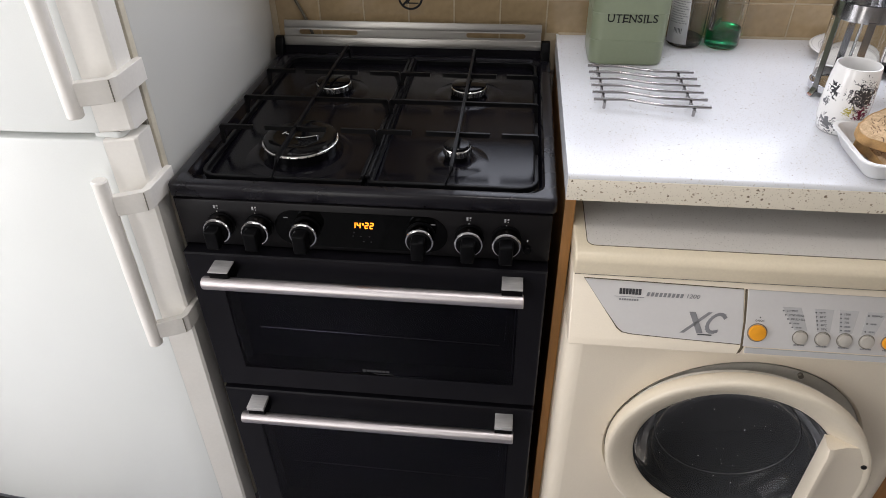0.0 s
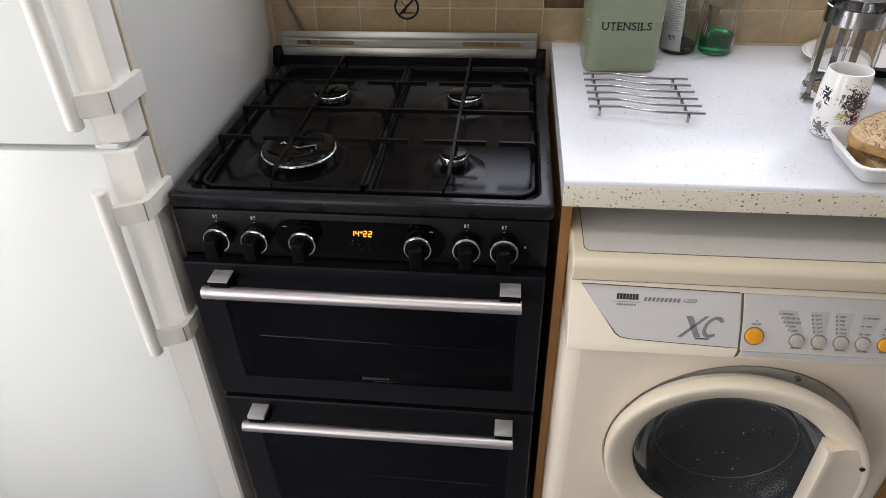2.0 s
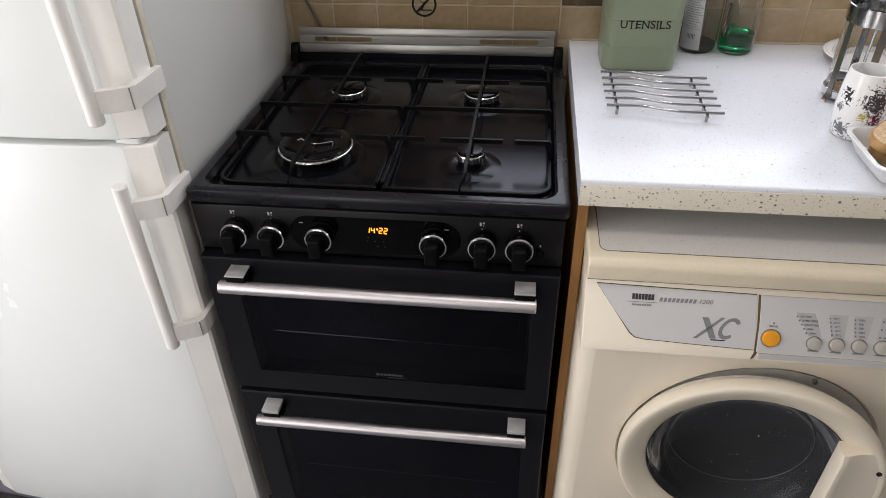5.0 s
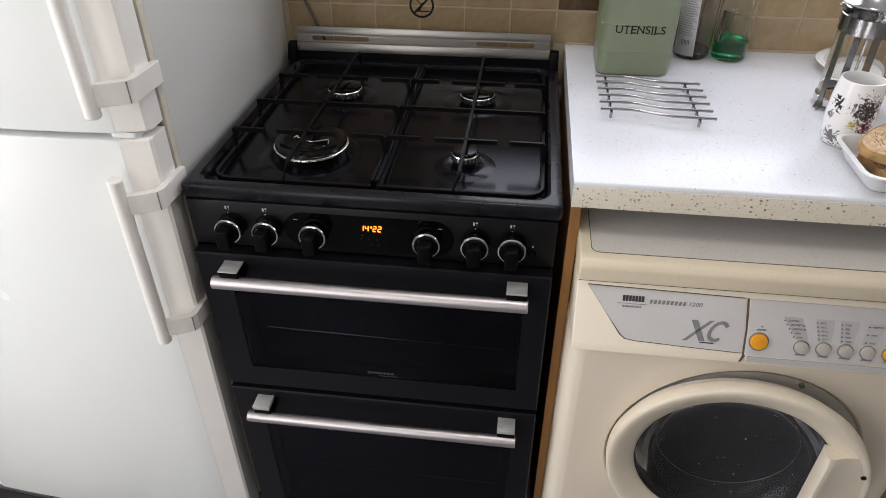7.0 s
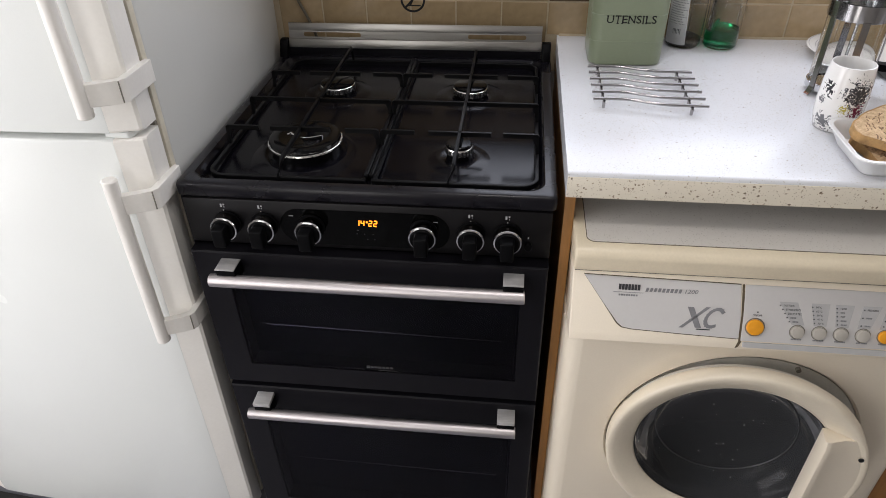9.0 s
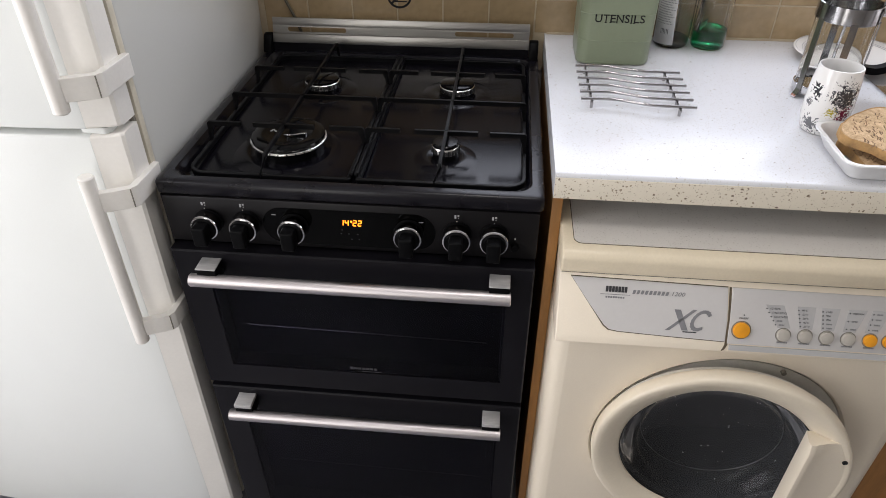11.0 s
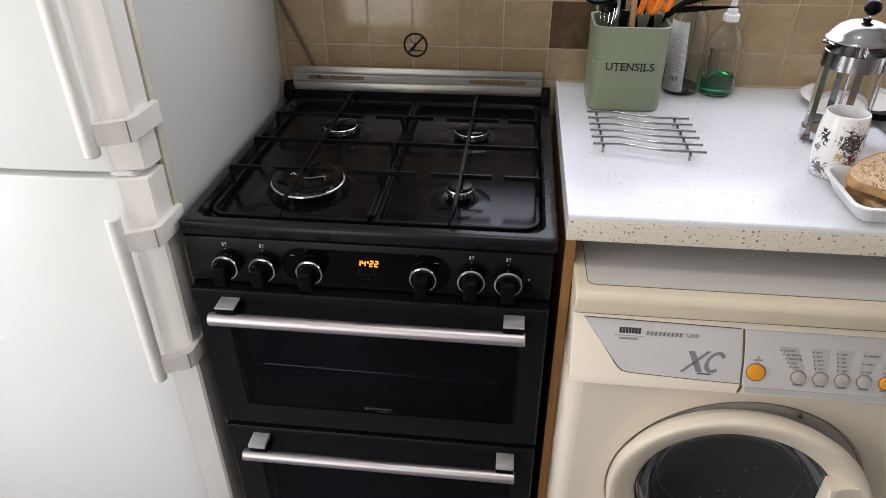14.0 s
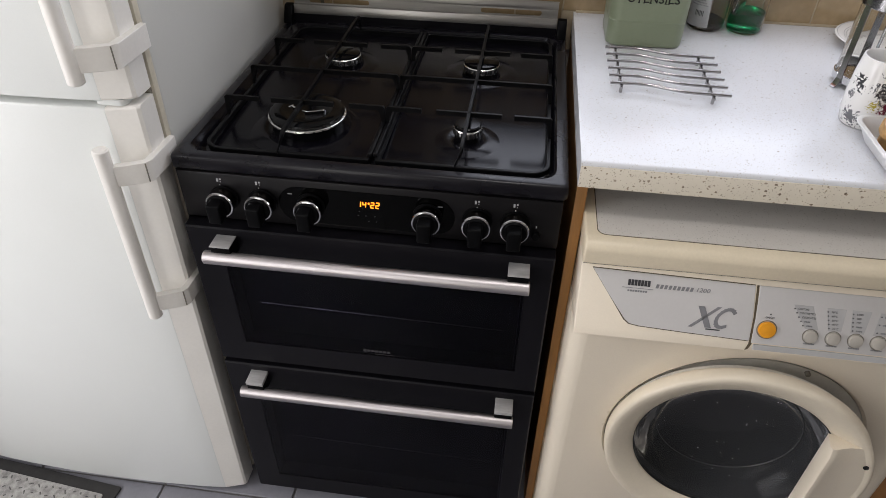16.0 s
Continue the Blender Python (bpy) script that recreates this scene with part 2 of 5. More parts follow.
WOOD_SPOON = material("beech", (0.42, 0.27, 0.14), 0.55, vary=0.12, scale=20, stretch=(4, 4, 0.5))
SCISSOR_ORANGE = material("orange_grip", (0.85, 0.22, 0.015), 0.4, vary=0.05, scale=30)
MAT_PILE = material("grey_doormat_pile", (0.42, 0.41, 0.39), 0.95, vary=0.3, scale=70, fine=500, bump=0.9)
MAT_EDGE = material("doormat_rubber_edge", (0.035, 0.034, 0.033), 0.75, vary=0.2, scale=40, bump=0.2)
MAT_FLECK = material("doormat_dark_pile", (0.13, 0.125, 0.12), 0.95, vary=0.3, scale=90)
CABLE_GREY = material("grey_cable", (0.10, 0.085, 0.06), 0.5, vary=0.1, scale=20)
CLOCK_GLOW = glow("clock_orange", (1.0, 0.27, 0.015), 2.6)


# ---------------- mesh helpers ----------------
def thing(name, at, label, category, group="", kind=""):
    o = new(name)
    o.location = at
    o.empty_display_size = 0.05
    return tagged(o, label, category, group, kind)


def part(name, bm, mat, parent=None, label="", smooth=38.0):
    """Link a bmesh, in world metres, as one mesh object under a thing or a part."""
    me = bpy.data.meshes.new(name)
    bm.normal_update()
    bm.to_mesh(me)
    bm.free()
    me.materials.append(mat)
    if smooth:
        me.polygons.foreach_set("use_smooth", [True] * len(me.polygons))
        me.set_sharp_from_angle(angle=radians(smooth))
    o = new(name, me)
    if parent is not None:
        o.parent = parent
        if parent.type == "EMPTY":
            o.matrix_parent_inverse = Matrix.Translation(-Vector(parent.location))
    if label:
        o["label"] = label
    return o


def structure(name, bm, mat, label, category, smooth=0.0):
    return tagged(part(name, bm, mat, None, "", smooth), label, category, "", "structure")


def bevelled(bm, width, seg=2, edges=None):
    if width:
        bmesh.ops.bevel(bm, geom=list(edges or bm.edges), offset=width, segments=seg, affect="EDGES", profile=0.5, clamp_overlap=True)
    return bm


def box(x0, x1, y0, y1, z0, z1, bevel=0.0, seg=2):
    bm = bmesh.new()
    bmesh.ops.create_cube(bm, size=1)
    for v in bm.verts:
        v.co = ((x0 + x1) / 2 + v.co.x * (x1 - x0), (y0 + y1) / 2 + v.co.y * (y1 - y0), (z0 + z1) / 2 + v.co.z * (z1 - z0))
    return bevelled(bm, bevel, seg)


def joined(*bms):
    """One bmesh out of several."""
    out = bmesh.new()
    for b in bms:
        me = bpy.data.meshes.new("tmp")
        b.to_mesh(me)
        b.free()
        out.from_mesh(me)
        bpy.data.meshes.remove(me)
    return out


def moved(bm, m):
    bm.transform(m)
    return bm


def prism(points, axis, a, b, bevel=0.0, seg=2):
    """A polygon, given in the two other axes in order, drawn out along axis from a to b."""
    def co(p, h):
        return {"x": (h, *p), "y": (p[0], h, p[1]), "z": (*p, h)}[axis]
    bm = bmesh.new()
    lo = [bm.verts.new(co(p, a)) for p in points]
    hi = [bm.verts.new(co(p, b)) for p in points]
    n = len(points)
    bm.faces.new(lo[::-1])
    bm.faces.new(hi)
    for i in range(n):
        bm.faces.new((lo[i], lo[(i + 1) % n], hi[(i + 1) % n], hi[i]))
    bmesh.ops.recalc_face_normals(bm, faces=bm.faces)
    return bevelled(bm, bevel, seg)


def rounded(x0, x1, y0, y1, r, seg=6):
    """Corner points of a rounded rectangle, anticlockwise."""
    pts = []
    for cx, cy, a0 in ((x1 - r, y0 + r, -90), (x1 - r, y1 - r, 0), (x0 + r, y1 - r, 90), (x0 + r, y0 + r, 180)):
        for i in range(seg + 1):
            a = radians(a0 + 90 * i / seg)
            pts.append((cx + r * math.cos(a), cy + r * math.sin(a)))
    return pts


def lofted(rings, cap_start=True, cap_end=True, closed=True):
    """Skin equal rings of points one after another."""
    bm = bmesh.new()
    vs = [[bm.verts.new(p) for p in ring] for ring in rings]
    n = len(vs[0])
    for a, b in zip(vs, vs[1:]):
        for i in range(n if closed else n - 1):
            j = (i + 1) % n
            bm.faces.new((a[i], a[j], b[j], b[i]))
    if cap_start:
        bm.faces.new(vs[0][::-1])
    if cap_end:
        bm.faces.new(vs[-1])
    bmesh.ops.recalc_face_normals(bm, faces=bm.faces)
    return bm


def lathe(profile, centre=(0, 0, 0), turn=None, seg=40):
    """Spin (radius, height) pairs about z, then turn and move to centre."""
    bm = bmesh.new()
    rings = []
    for r, h in profile:
        if r < 1e-6:
            rings.append([bm.verts.new((0, 0, h))])
        else:
            rings.append([bm.verts.new((r * math.cos(2 * math.pi * i / seg), r * math.sin(2 * math.pi * i / seg), h)) for i in range(seg)])
    for a, b in zip(rings, rings[1:]):
        for i in range(seg):
            j = (i + 1) % seg
            if len(a) == 1 and len(b) > 1:
                bm.faces.new((a[0], b[j], b[i]))
            elif len(b) == 1 and len(a) > 1:
                bm.faces.new((a[i], a[j], b[0]))
            elif len(a) > 1:
                bm.faces.new((a[i], a[j], b[j], b[i]))
    bmesh.ops.recalc_face_normals(bm, faces=bm.faces)
    return moved(bm, Matrix.Translation(centre) @ (turn or Matrix()))


def cylinder(a, b, r, seg=24, r2=None, bevel=0.0):
    a, b = Vector(a), Vector(b)
    length = (b - a).length
    r2 = r if r2 is None else r2
    e = min(bevel, length / 3)
    prof = [(0, 0), (r - e, 0), (r, e), (r2, length - e), (r2 - e, length), (0, length)] if e else [(0, 0), (r, 0), (r2, length), (0, length)]
    turn = (b - a).to_track_quat("Z", "Y").to_matrix().to_4x4()
    return lathe(prof, a, turn, seg)


def tube(points, r, seg=10, caps=True):
    """A round rod along points."""
    pts = [Vector(p) for p in points]
    rings = []
    side = None
    for i, p in enumerate(pts):
        d = (pts[min(i + 1, len(pts) - 1)] - pts[max(i - 1, 0)]).normalized()
        if side is None:
            side = d.cross(Vector((0, 0, 1)) if abs(d.z) < 0.9 else Vector((1, 0, 0))).normalized()
        side = (side - d * side.dot(d)).normalized()
        up = d.cross(side)
        rr = r[i] if isinstance(r, (list, tuple)) else r
        rings.append([p + rr * (math.cos(2 * math.pi * k / seg) * side + math.sin(2 * math.pi * k / seg) * up) for k in range(seg)])
    return lofted(rings, caps, caps)


def strap(points, half_w, half_t, wide=Vector((0, 0, 1))):
    """A flat bar along points, half_w to either side along wide, half_t across."""
    pts = [Vector(p) for p in points]
    rings = []
    for i, p in enumerate(pts):
        d = (pts[min(i + 1, len(pts) - 1)] - pts[max(i - 1, 0)]).normalized()
        n = d.cross(wide).normalized() * half_t
        w = wide * half_w
        rings.append([p + n + w, p - n + w, p - n - w, p + n - w])
    return lofted(rings)


def curve_points(pts, steps=8):
    """A smooth line through points."""
    p = [Vector(q) for q in pts]
    p = [2 * p[0] - p[1]] + p + [2 * p[-1] - p[-2]]
    out = []
    for i in range(1, len(p) - 2):
        for k in range(steps):
            t = k / steps
            a, b, c, d = p[i - 1], p[i], p[i + 1], p[i + 2]
            out.append(0.5 * ((2 * b) + (c - a) * t + (2 * a - 5 * b + 4 * c - d) * t * t + (3 * b - a - 3 * c + d) * t ** 3))
    return out + [p[-2]]


def lettering(name, text, size, m, mat, parent, width=None, depth=0.0003, shear=0.0, bold=0.0):
    """Words in the built-in font, centred, in the plane of the pose m (x along, y up, z out)."""
    cu = bpy.data.curves.new("tmp", "FONT")
    cu.body, cu.size, cu.extrude, cu.align_x, cu.align_y, cu.shear, cu.offset = text, size, depth, "CENTER", "CENTER", shear, bold
    cu.resolution_u = 3
    o = new("tmp", cu)
    bpy.context.view_layer.update()
    me = bpy.data.meshes.new_from_object(o.evaluated_get(bpy.context.evaluated_depsgraph_get()))
    bpy.data.objects.remove(o)
    bpy.data.curves.remove(cu)
    bm = bmesh.new()
    bm.from_mesh(me)
    bpy.data.meshes.remove(me)
    if width:
        xs = [v.co.x for v in bm.verts]
        k = width / (max(xs) - min(xs))
        bm.transform(Matrix.Diagonal((k, 1, 1, 1)))
    bm.transform(m)
    return part(name, bm, mat, parent, "", 0)


def flat_bar(m, w, h, depth=0.0004):
    """A printed bar in the plane of the pose m."""
    return moved(box(-w / 2, w / 2, -h / 2, h / 2, -depth, depth), m)


FRONT = Matrix(((1, 0, 0, 0), (0, 0, -1, 0), (0, 1, 0, 0), (0, 0, 0, 1)))


def on_front(x, y, z):
    """A pose for print on an upright face that looks to the room."""
    return Matrix.Translation((x, y, z)) @ FRONT


# ---------------- the room ----------------
WALL = 0.605
X0, X1, Y0, TOP = -1.1, 2.6, -1.9, 2.4
floor = structure("floor", box(X0, X1, Y0, WALL, -0.1, -0.004), FLOOR_GROUT, "grey ceramic tiled kitchen floor with dark joints", "floor")
structure("ceiling", box(X0 - 0.1, X1 + 0.1, Y0 - 0.1, WALL + 0.1, TOP, TOP + 0.1), CEIL, "plain white painted kitchen ceiling", "ceiling")
BX0, BX1, BZ0, BZ1 = 0.36, 1.48, 1.14, 1.97          # opening of the added, unseen window over the worktop
wall_back = structure("wall_back", joined(box(X0, BX0, WALL + 0.008, WALL + 0.12, 0, TOP), box(BX1, X1, WALL + 0.008, WALL + 0.12, 0, TOP),
                                          box(BX0, BX1, WALL + 0.008, WALL + 0.12, 0, BZ0), box(BX0, BX1, WALL + 0.008, WALL + 0.12, BZ1, TOP)), PAINT,
                      "painted kitchen wall with beige glazed tiles above the worktop", "wall")
part("grout_bed", joined(box(-0.022, BX0 - 0.001, WALL - 0.0007, WALL + 0.0085, 0.86, 1.31), box(BX0 - 0.001, 1.449, WALL - 0.0007, WALL + 0.0085, 0.86, 1.139)), GROUT, wall_back, "pale sandy grout", 0)
# left wall, with an added, unseen opening for light
DY0, DY1, DZ1 = -1.25, -0.35, 2.1
structure("wall_left", joined(box(X0 - 0.12, X0, Y0, DY0, 0, TOP), box(X0 - 0.12, X0, DY1, WALL, 0, TOP), box(X0 - 0.12, X0, DY0, DY1, DZ1, TOP)),
          PAINT, "plain painted kitchen wall with an added unseen opening", "wall")
# right wall, with the opening of a window
SY0, SY1, SZ0, SZ1 = -0.14, 0.55, 1.08, 2.15
structure("wall_right", joined(box(X1, X1 + 0.12, Y0, SY0, 0, TOP), box(X1, X1 + 0.12, SY1, WALL, 0, TOP), box(X1, X1 + 0.12, SY0, SY1, 0, SZ0), box(X1, X1 + 0.12, SY0, SY1, SZ1, TOP)),
          PAINT, "plain painted kitchen wall with a window", "wall")
RX0, RX1, RZ0, RZ1 = -0.64, 0.02, 0.28, 2.15
structure("wall_front", joined(
    box(X0, RX0, Y0 - 0.12, Y0, 0, TOP), box(RX1, X1, Y0 - 0.12, Y0, 0, TOP),
    box(RX0, RX1, Y0 - 0.12, Y0, 0, RZ0), box(RX0, RX1, Y0 - 0.12, Y0, RZ1, TOP)), PAINT, "plain painted kitchen wall with a window", "wall")


def window(name, axis, a0, a1, at, z0, z1, label, f=0.06):
    """A white framed window or glazed opening in the wall plane at."""
    def b(u0, u1, w0, w1, d):
        return box(u0, u1, at - d, at + d, w0, w1, 0.004) if axis == "x" else box(at - d, at + d, u0, u1, w0, w1, 0.004)
    w = tagged(new(name), label, "window", "", "structure")
    w.location = ((a0 + a1) / 2, at, z0) if axis == "x" else (at, (a0 + a1) / 2, z0)
    part("window_frame", joined(b(a0, a0 + f, z0, z1, 0.03), b(a1 - f, a1, z0, z1, 0.03), b(a0 + f, a1 - f, z0, z0 + f, 0.03), b(a0 + f, a1 - f, z1 - f, z1, 0.03)), UPVC, w)
    pane = part("pane", b(a0 + f, a1 - f, z0 + f, z1 - f, 0.004), PANE, w, "", 0)
    pane.visible_shadow = False
    return w


window("sheen_window", "x", BX0, BX1, WALL + 0.07, BZ0, BZ1, "unseen white framed window added above the worktop for the hob sheen", 0.03)
window("window_1", "y", SY0, SY1, X1 + 0.06, SZ0, SZ1, "white framed kitchen window beside the sink")
window("left_opening", "y", DY0, DY1, X0 - 0.06, 0.02, DZ1, "unseen white framed opening added for light from the left")
window("window_2", "x", RX0, RX1, Y0 - 0.06, RZ0, RZ1, "tall white framed kitchen window")

# ---------------- fridge freezer ----------------
FX = -0.017                                  # its side, beside the cooker
fridge = thing("fridge_freezer", (-0.35, 0.28, 0.0), "tall white fridge freezer with off-white bar handles and aged trim", "fridge freezer")
part("cabinet", box(-0.68, FX, 0.045, 0.600, 0.022, 1.78, 0.006), FRIDGE_SIDE, fridge, "glossy white steel side, greyed to carry its shade")
part("front_frame", box(-0.678, FX + 0.001, 0.030, 0.0445, 0.024, 1.776, 0.003), FRIDGE_TRIM, fridge, "yellowed cream front edge")
part("gasket", box(-0.672, FX - 0.004, 0.024, 0.0298, 0.03, 1.77), GASKET, fridge, "grey rubber door seal", 0)
for fx in (-0.64, -0.06):
    part("foot", cylinder((fx, 0.09, 0.0), (fx, 0.09, 0.021 if fx > -0.3 else 0.033), 0.018), BLACK_PLASTIC, fridge)


def fridge_door(z0, z1):
    # plan of the gently bowed front
    pts = [(FX - 0.044, 0.0235), (FX - 0.044, -0.0325), (FX - 0.047, -0.0335)]
    for i in range(1, 12):
        t = i / 12
        pts.append((FX - 0.047 - t * 0.566, -0.0335 - 0.013 * math.sin(math.pi * t) ** 0.8))
    pts += [(-0.633, -0.0335), (-0.633, 0.0235)]
    bm = prism(pts, "z", z0, z1)
    rim = [e for e in bm.edges if abs(e.verts[0].co.z - e.verts[1].co.z) < 1e-6 and e.verts[0].co.y < 0.01 and e.verts[1].co.y < 0.01]
    return bevelled(bm, 0.005, 3, rim)


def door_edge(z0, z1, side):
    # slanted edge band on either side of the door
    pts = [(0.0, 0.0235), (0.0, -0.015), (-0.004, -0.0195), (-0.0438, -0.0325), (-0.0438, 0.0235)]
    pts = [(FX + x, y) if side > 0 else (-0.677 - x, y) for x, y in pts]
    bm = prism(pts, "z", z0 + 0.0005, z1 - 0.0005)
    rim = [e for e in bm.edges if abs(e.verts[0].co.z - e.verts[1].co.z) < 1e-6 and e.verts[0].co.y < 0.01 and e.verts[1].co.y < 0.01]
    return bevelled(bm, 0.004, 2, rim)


lower = part("lower_door", fridge_door(0.017, 0.986), FRIDGE_WHITE, fridge, "smooth white bowed lower door", 22)
upper = part("upper_door", fridge_door(0.9955, 1.775), FRIDGE_WHITE, fridge, "smooth white bowed upper door", 22)
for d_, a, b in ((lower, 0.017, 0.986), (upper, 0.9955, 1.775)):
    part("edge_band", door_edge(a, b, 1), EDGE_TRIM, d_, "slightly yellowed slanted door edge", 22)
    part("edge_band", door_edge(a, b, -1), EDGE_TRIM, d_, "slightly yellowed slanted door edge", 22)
part("hinge_plate", prism(rounded(-0.080, -0.034, -0.024, 0.018, 0.010), "z", 0.9863, 0.9952), FRIDGE_WHITE, fridge, "white plastic hinge cover")


def fridge_handle(door, z0, z1, brackets):
    hx, hy = -0.063, -0.066
    h = part("handle", cylinder((hx, hy, z0), (hx, hy, z1), 0.0115, 24, bevel=0.002), FRIDGE_HANDLE, door, "off-white round bar handle")
    for zc in brackets:
        pts = [(hx, hy, zc), (-0.030, hy + 0.0165, zc), (-0.0170, hy + 0.0235, zc), (-0.0135, hy + 0.0290, zc), (-0.0125, 0.036, zc)]
        bm = strap(pts, 0.0165, 0.0055)
        bevelled(bm, 0.0012, 1, [e for e in bm.edges if e.calc_length() > 0.02])
        br = part("bracket", bm, FRIDGE_HANDLE, door, "moulded wrap-round handle bracket", 25)
        part("bracket_joint", cylinder((-0.0136, hy + 0.0196, zc - 0.0155), (-0.0136, hy + 0.0196, zc + 0.0155), 0.0010, 8), GASKET, br)


fridge_handle(lower, 0.6115, 0.939, (0.894, 0.642))
fridge_handle(upper, 1.037, 1.62, (1.069, 1.585))
# the fridge leans a little towards the cooker, on its feet
for ob in fridge.children_recursive:
    if not ob.name.startswith("foot"):
        ob.data.transform(Matrix(((1, 0, 0.019, -0.019 * 0.76), (0, 1, 0, 0), (-0.019, 0, 1, 0.019 * FX), (0, 0, 0, 1))))

# ---------------- cooker ----------------
cooker = thing("gas_cooker", (0.3, 0.29, 0.0), "black gas cooker with double oven and brushed steel handles", "cooker")
part("body", joined(box(0.006, 0.594, 0.012, 0.58, 0.030, 0.872), box(0.0045, 0.0058, 0.0, 0.58, 0.030, 0.874)), CHARCOAL, cooker)
for x in (0.05, 0.55):
    for y in (0.04, 0.54):
        part("foot", cylinder((x, y, 0), (x, y, 0.031), 0.018), BLACK_PLASTIC, cooker)


# fall of the floor, shaped so the hob mirrors the added back light
def well_floor(y):
    return 0.8885 - 0.0075 * (max(0.0, 0.42 - y) / 0.39) ** 2


def hob_ring(inset, z, r):
    return [Vector((x, y, z)) for x, y in rounded(0.0 + inset, 0.6 - inset, -0.002 + inset, 0.578 - inset, r, 8)]


def hob_rim():
    """The rounded rim of the pressed top."""
    return lofted([hob_ring(0.003, 0.8745, 0.006), hob_ring(0.0, 0.878, 0.008), hob_ring(0.0, 0.8945, 0.008), hob_ring(0.0015, 0.8980, 0.009), hob_ring(0.0055, 0.8998, 0.013), hob_ring(0.0120, 0.9003, 0.019), hob_ring(0.0185, 0.8996, 0.026)], False, False)


def hob_well():
    """The shallow well, whose floor falls a little towards the front."""
    bm = lofted([hob_ring(0.0185, 0.8996, 0.026), hob_ring(0.0215, 0.8980, 0.028), hob_ring(0.0255, 0.8905, 0.032), hob_ring(0.031, 0.8885, 0.034), hob_ring(0.0325, 0.8885, 0.034), hob_ring(0.034, 0.8885, 0.034)], False, True)
    for i in range(1, 19):
        bmesh.ops.bisect_plane(bm, geom=bm.verts[:] + bm.edges[:] + bm.faces[:], plane_co=(0, 0.022 * i + 0.012, 0), plane_no=(0, 1, 0))
    for v in bm.verts:
        if v.co.z < 0.8887 and v.co.y < 0.42:
            v.co.z = well_floor(v.co.y)
    return bm


part("hob_well", hob_well(), ENAMEL, cooker, "glossy black enamelled hob with a shallow well", 50)
part("hob_rim", hob_rim(), RIM_ENAMEL, cooker, "satin black rounded hob rim", 50)
part("hob_ridge", box(0.3020, 0.3080, 0.034, 0.545, 0.8790, 0.8902, 0.0009), ENAMEL, cooker)

BURNERS = ((0.1725, 0.147, 0.0630, True), (0.170, 0.392, 0.034, False), (0.439, 0.392, 0.034, False), (0.439, 0.142, 0.0225, False))


def burner(x, y, r, big):
    k = 1.42 if big else (2.3 if r < 0.03 else 1.95)
    zf = well_floor(y - 0.4 * r)
    b = part("burner", lathe([(r * k * 1.12, zf - 0.0012), (r * (1 + 0.92 * (k - 1)), zf + 0.0008), (r * (1 + 0.62 * (k - 1)), zf + 0.0026), (r * (1 + 0.36 * (k - 1)), zf + 0.0030), (r * 1.10, zf + 0.0018), (r * 0.98, zf + 0.0010), (0, zf + 0.0010)], (x, y, 0), seg=48), ENAMEL, cooker, "pressed enamel burner dish", 60)
    foot_z = 0.9020 if big else 0.8950
    part("base", lathe([(r * 0.94, zf), (r * 0.92, foot_z), (0, foot_z)], (x, y, 0), seg=48), GLOSS_ENAMEL, b, "dark burner base", 40)
    part("spreader", lathe([(r * 0.90, foot_z + 0.0001), (r * 1.0, foot_z + 0.0002), (r * 1.02, foot_z + 0.0012), (r * 1.01, 0.9055), (r * 0.97, 0.9068), (0, 0.9068)], (x, y, 0), seg=48), SPREADER, b, "alloy flame spreader ring", 40)
    n = 28 if big else 20
    ports = [moved(box(-0.0012, 0.0012, -0.0014, 0.0009, foot_z + 0.0015, 0.9050), Matrix.Translation((x + r * math.cos(a), y + r * math.sin(a), 0)) @ Matrix.Rotation(a + math.pi / 2, 4, "Z"))
             for a in [2 * math.pi * i / n for i in range(n)]]
    tagged(part("flame_port_ring", joined(*ports), DARK, b, "", 0), kind="stuff")
    if big:
        cap = [(r * 0.95, 0.9069), (r * 0.98, 0.9095), (r * 0.96, 0.9125), (r * 0.90, 0.914), (r * 0.60, 0.913), (r * 0.55, 0.9115), (0, 0.9115)]
    else:
        cap = [(r * 0.93, 0.9069), (r * 0.97, 0.9085), (r * 0.96, 0.9110), (r * 0.88, 0.9124), (0, 0.9130)]
    part("cap", lathe(cap, (x, y, 0), seg=48), GLOSS_ENAMEL, b, "black enamelled burner cap", 35)
    part("igniter", cylinder((x + r * 0.60, y + r * 0.95, 0.889), (x + r * 0.60, y + r * 0.95, 0.9015), 0.0022, 12), CHINA, b, "white ceramic spark pin")
    # thin chrome curls that draw the highlights on the big cap
    if big:
        part("cap_glint", tube(curve_points([(x - 0.006, y - 0.004, 0.911), (x + 0.002, y - 0.009, 0.9135), (x + 0.012, y - 0.007, 0.9135), (x + 0.026, y - 0.001, 0.9135), (x + 0.029, y + 0.005, 0.911)]), 0.0013, 8), CHROME, b)
        part("cap_glint", tube(curve_points([(x - 0.033, y + 0.006, 0.911), (x - 0.026, y + 0.009, 0.9135), (x - 0.024, y + 0.004, 0.9135), (x - 0.012, y + 0.003, 0.911)]), 0.0013, 8), CHROME, b)


for b in BURNERS:
    burner(*b)


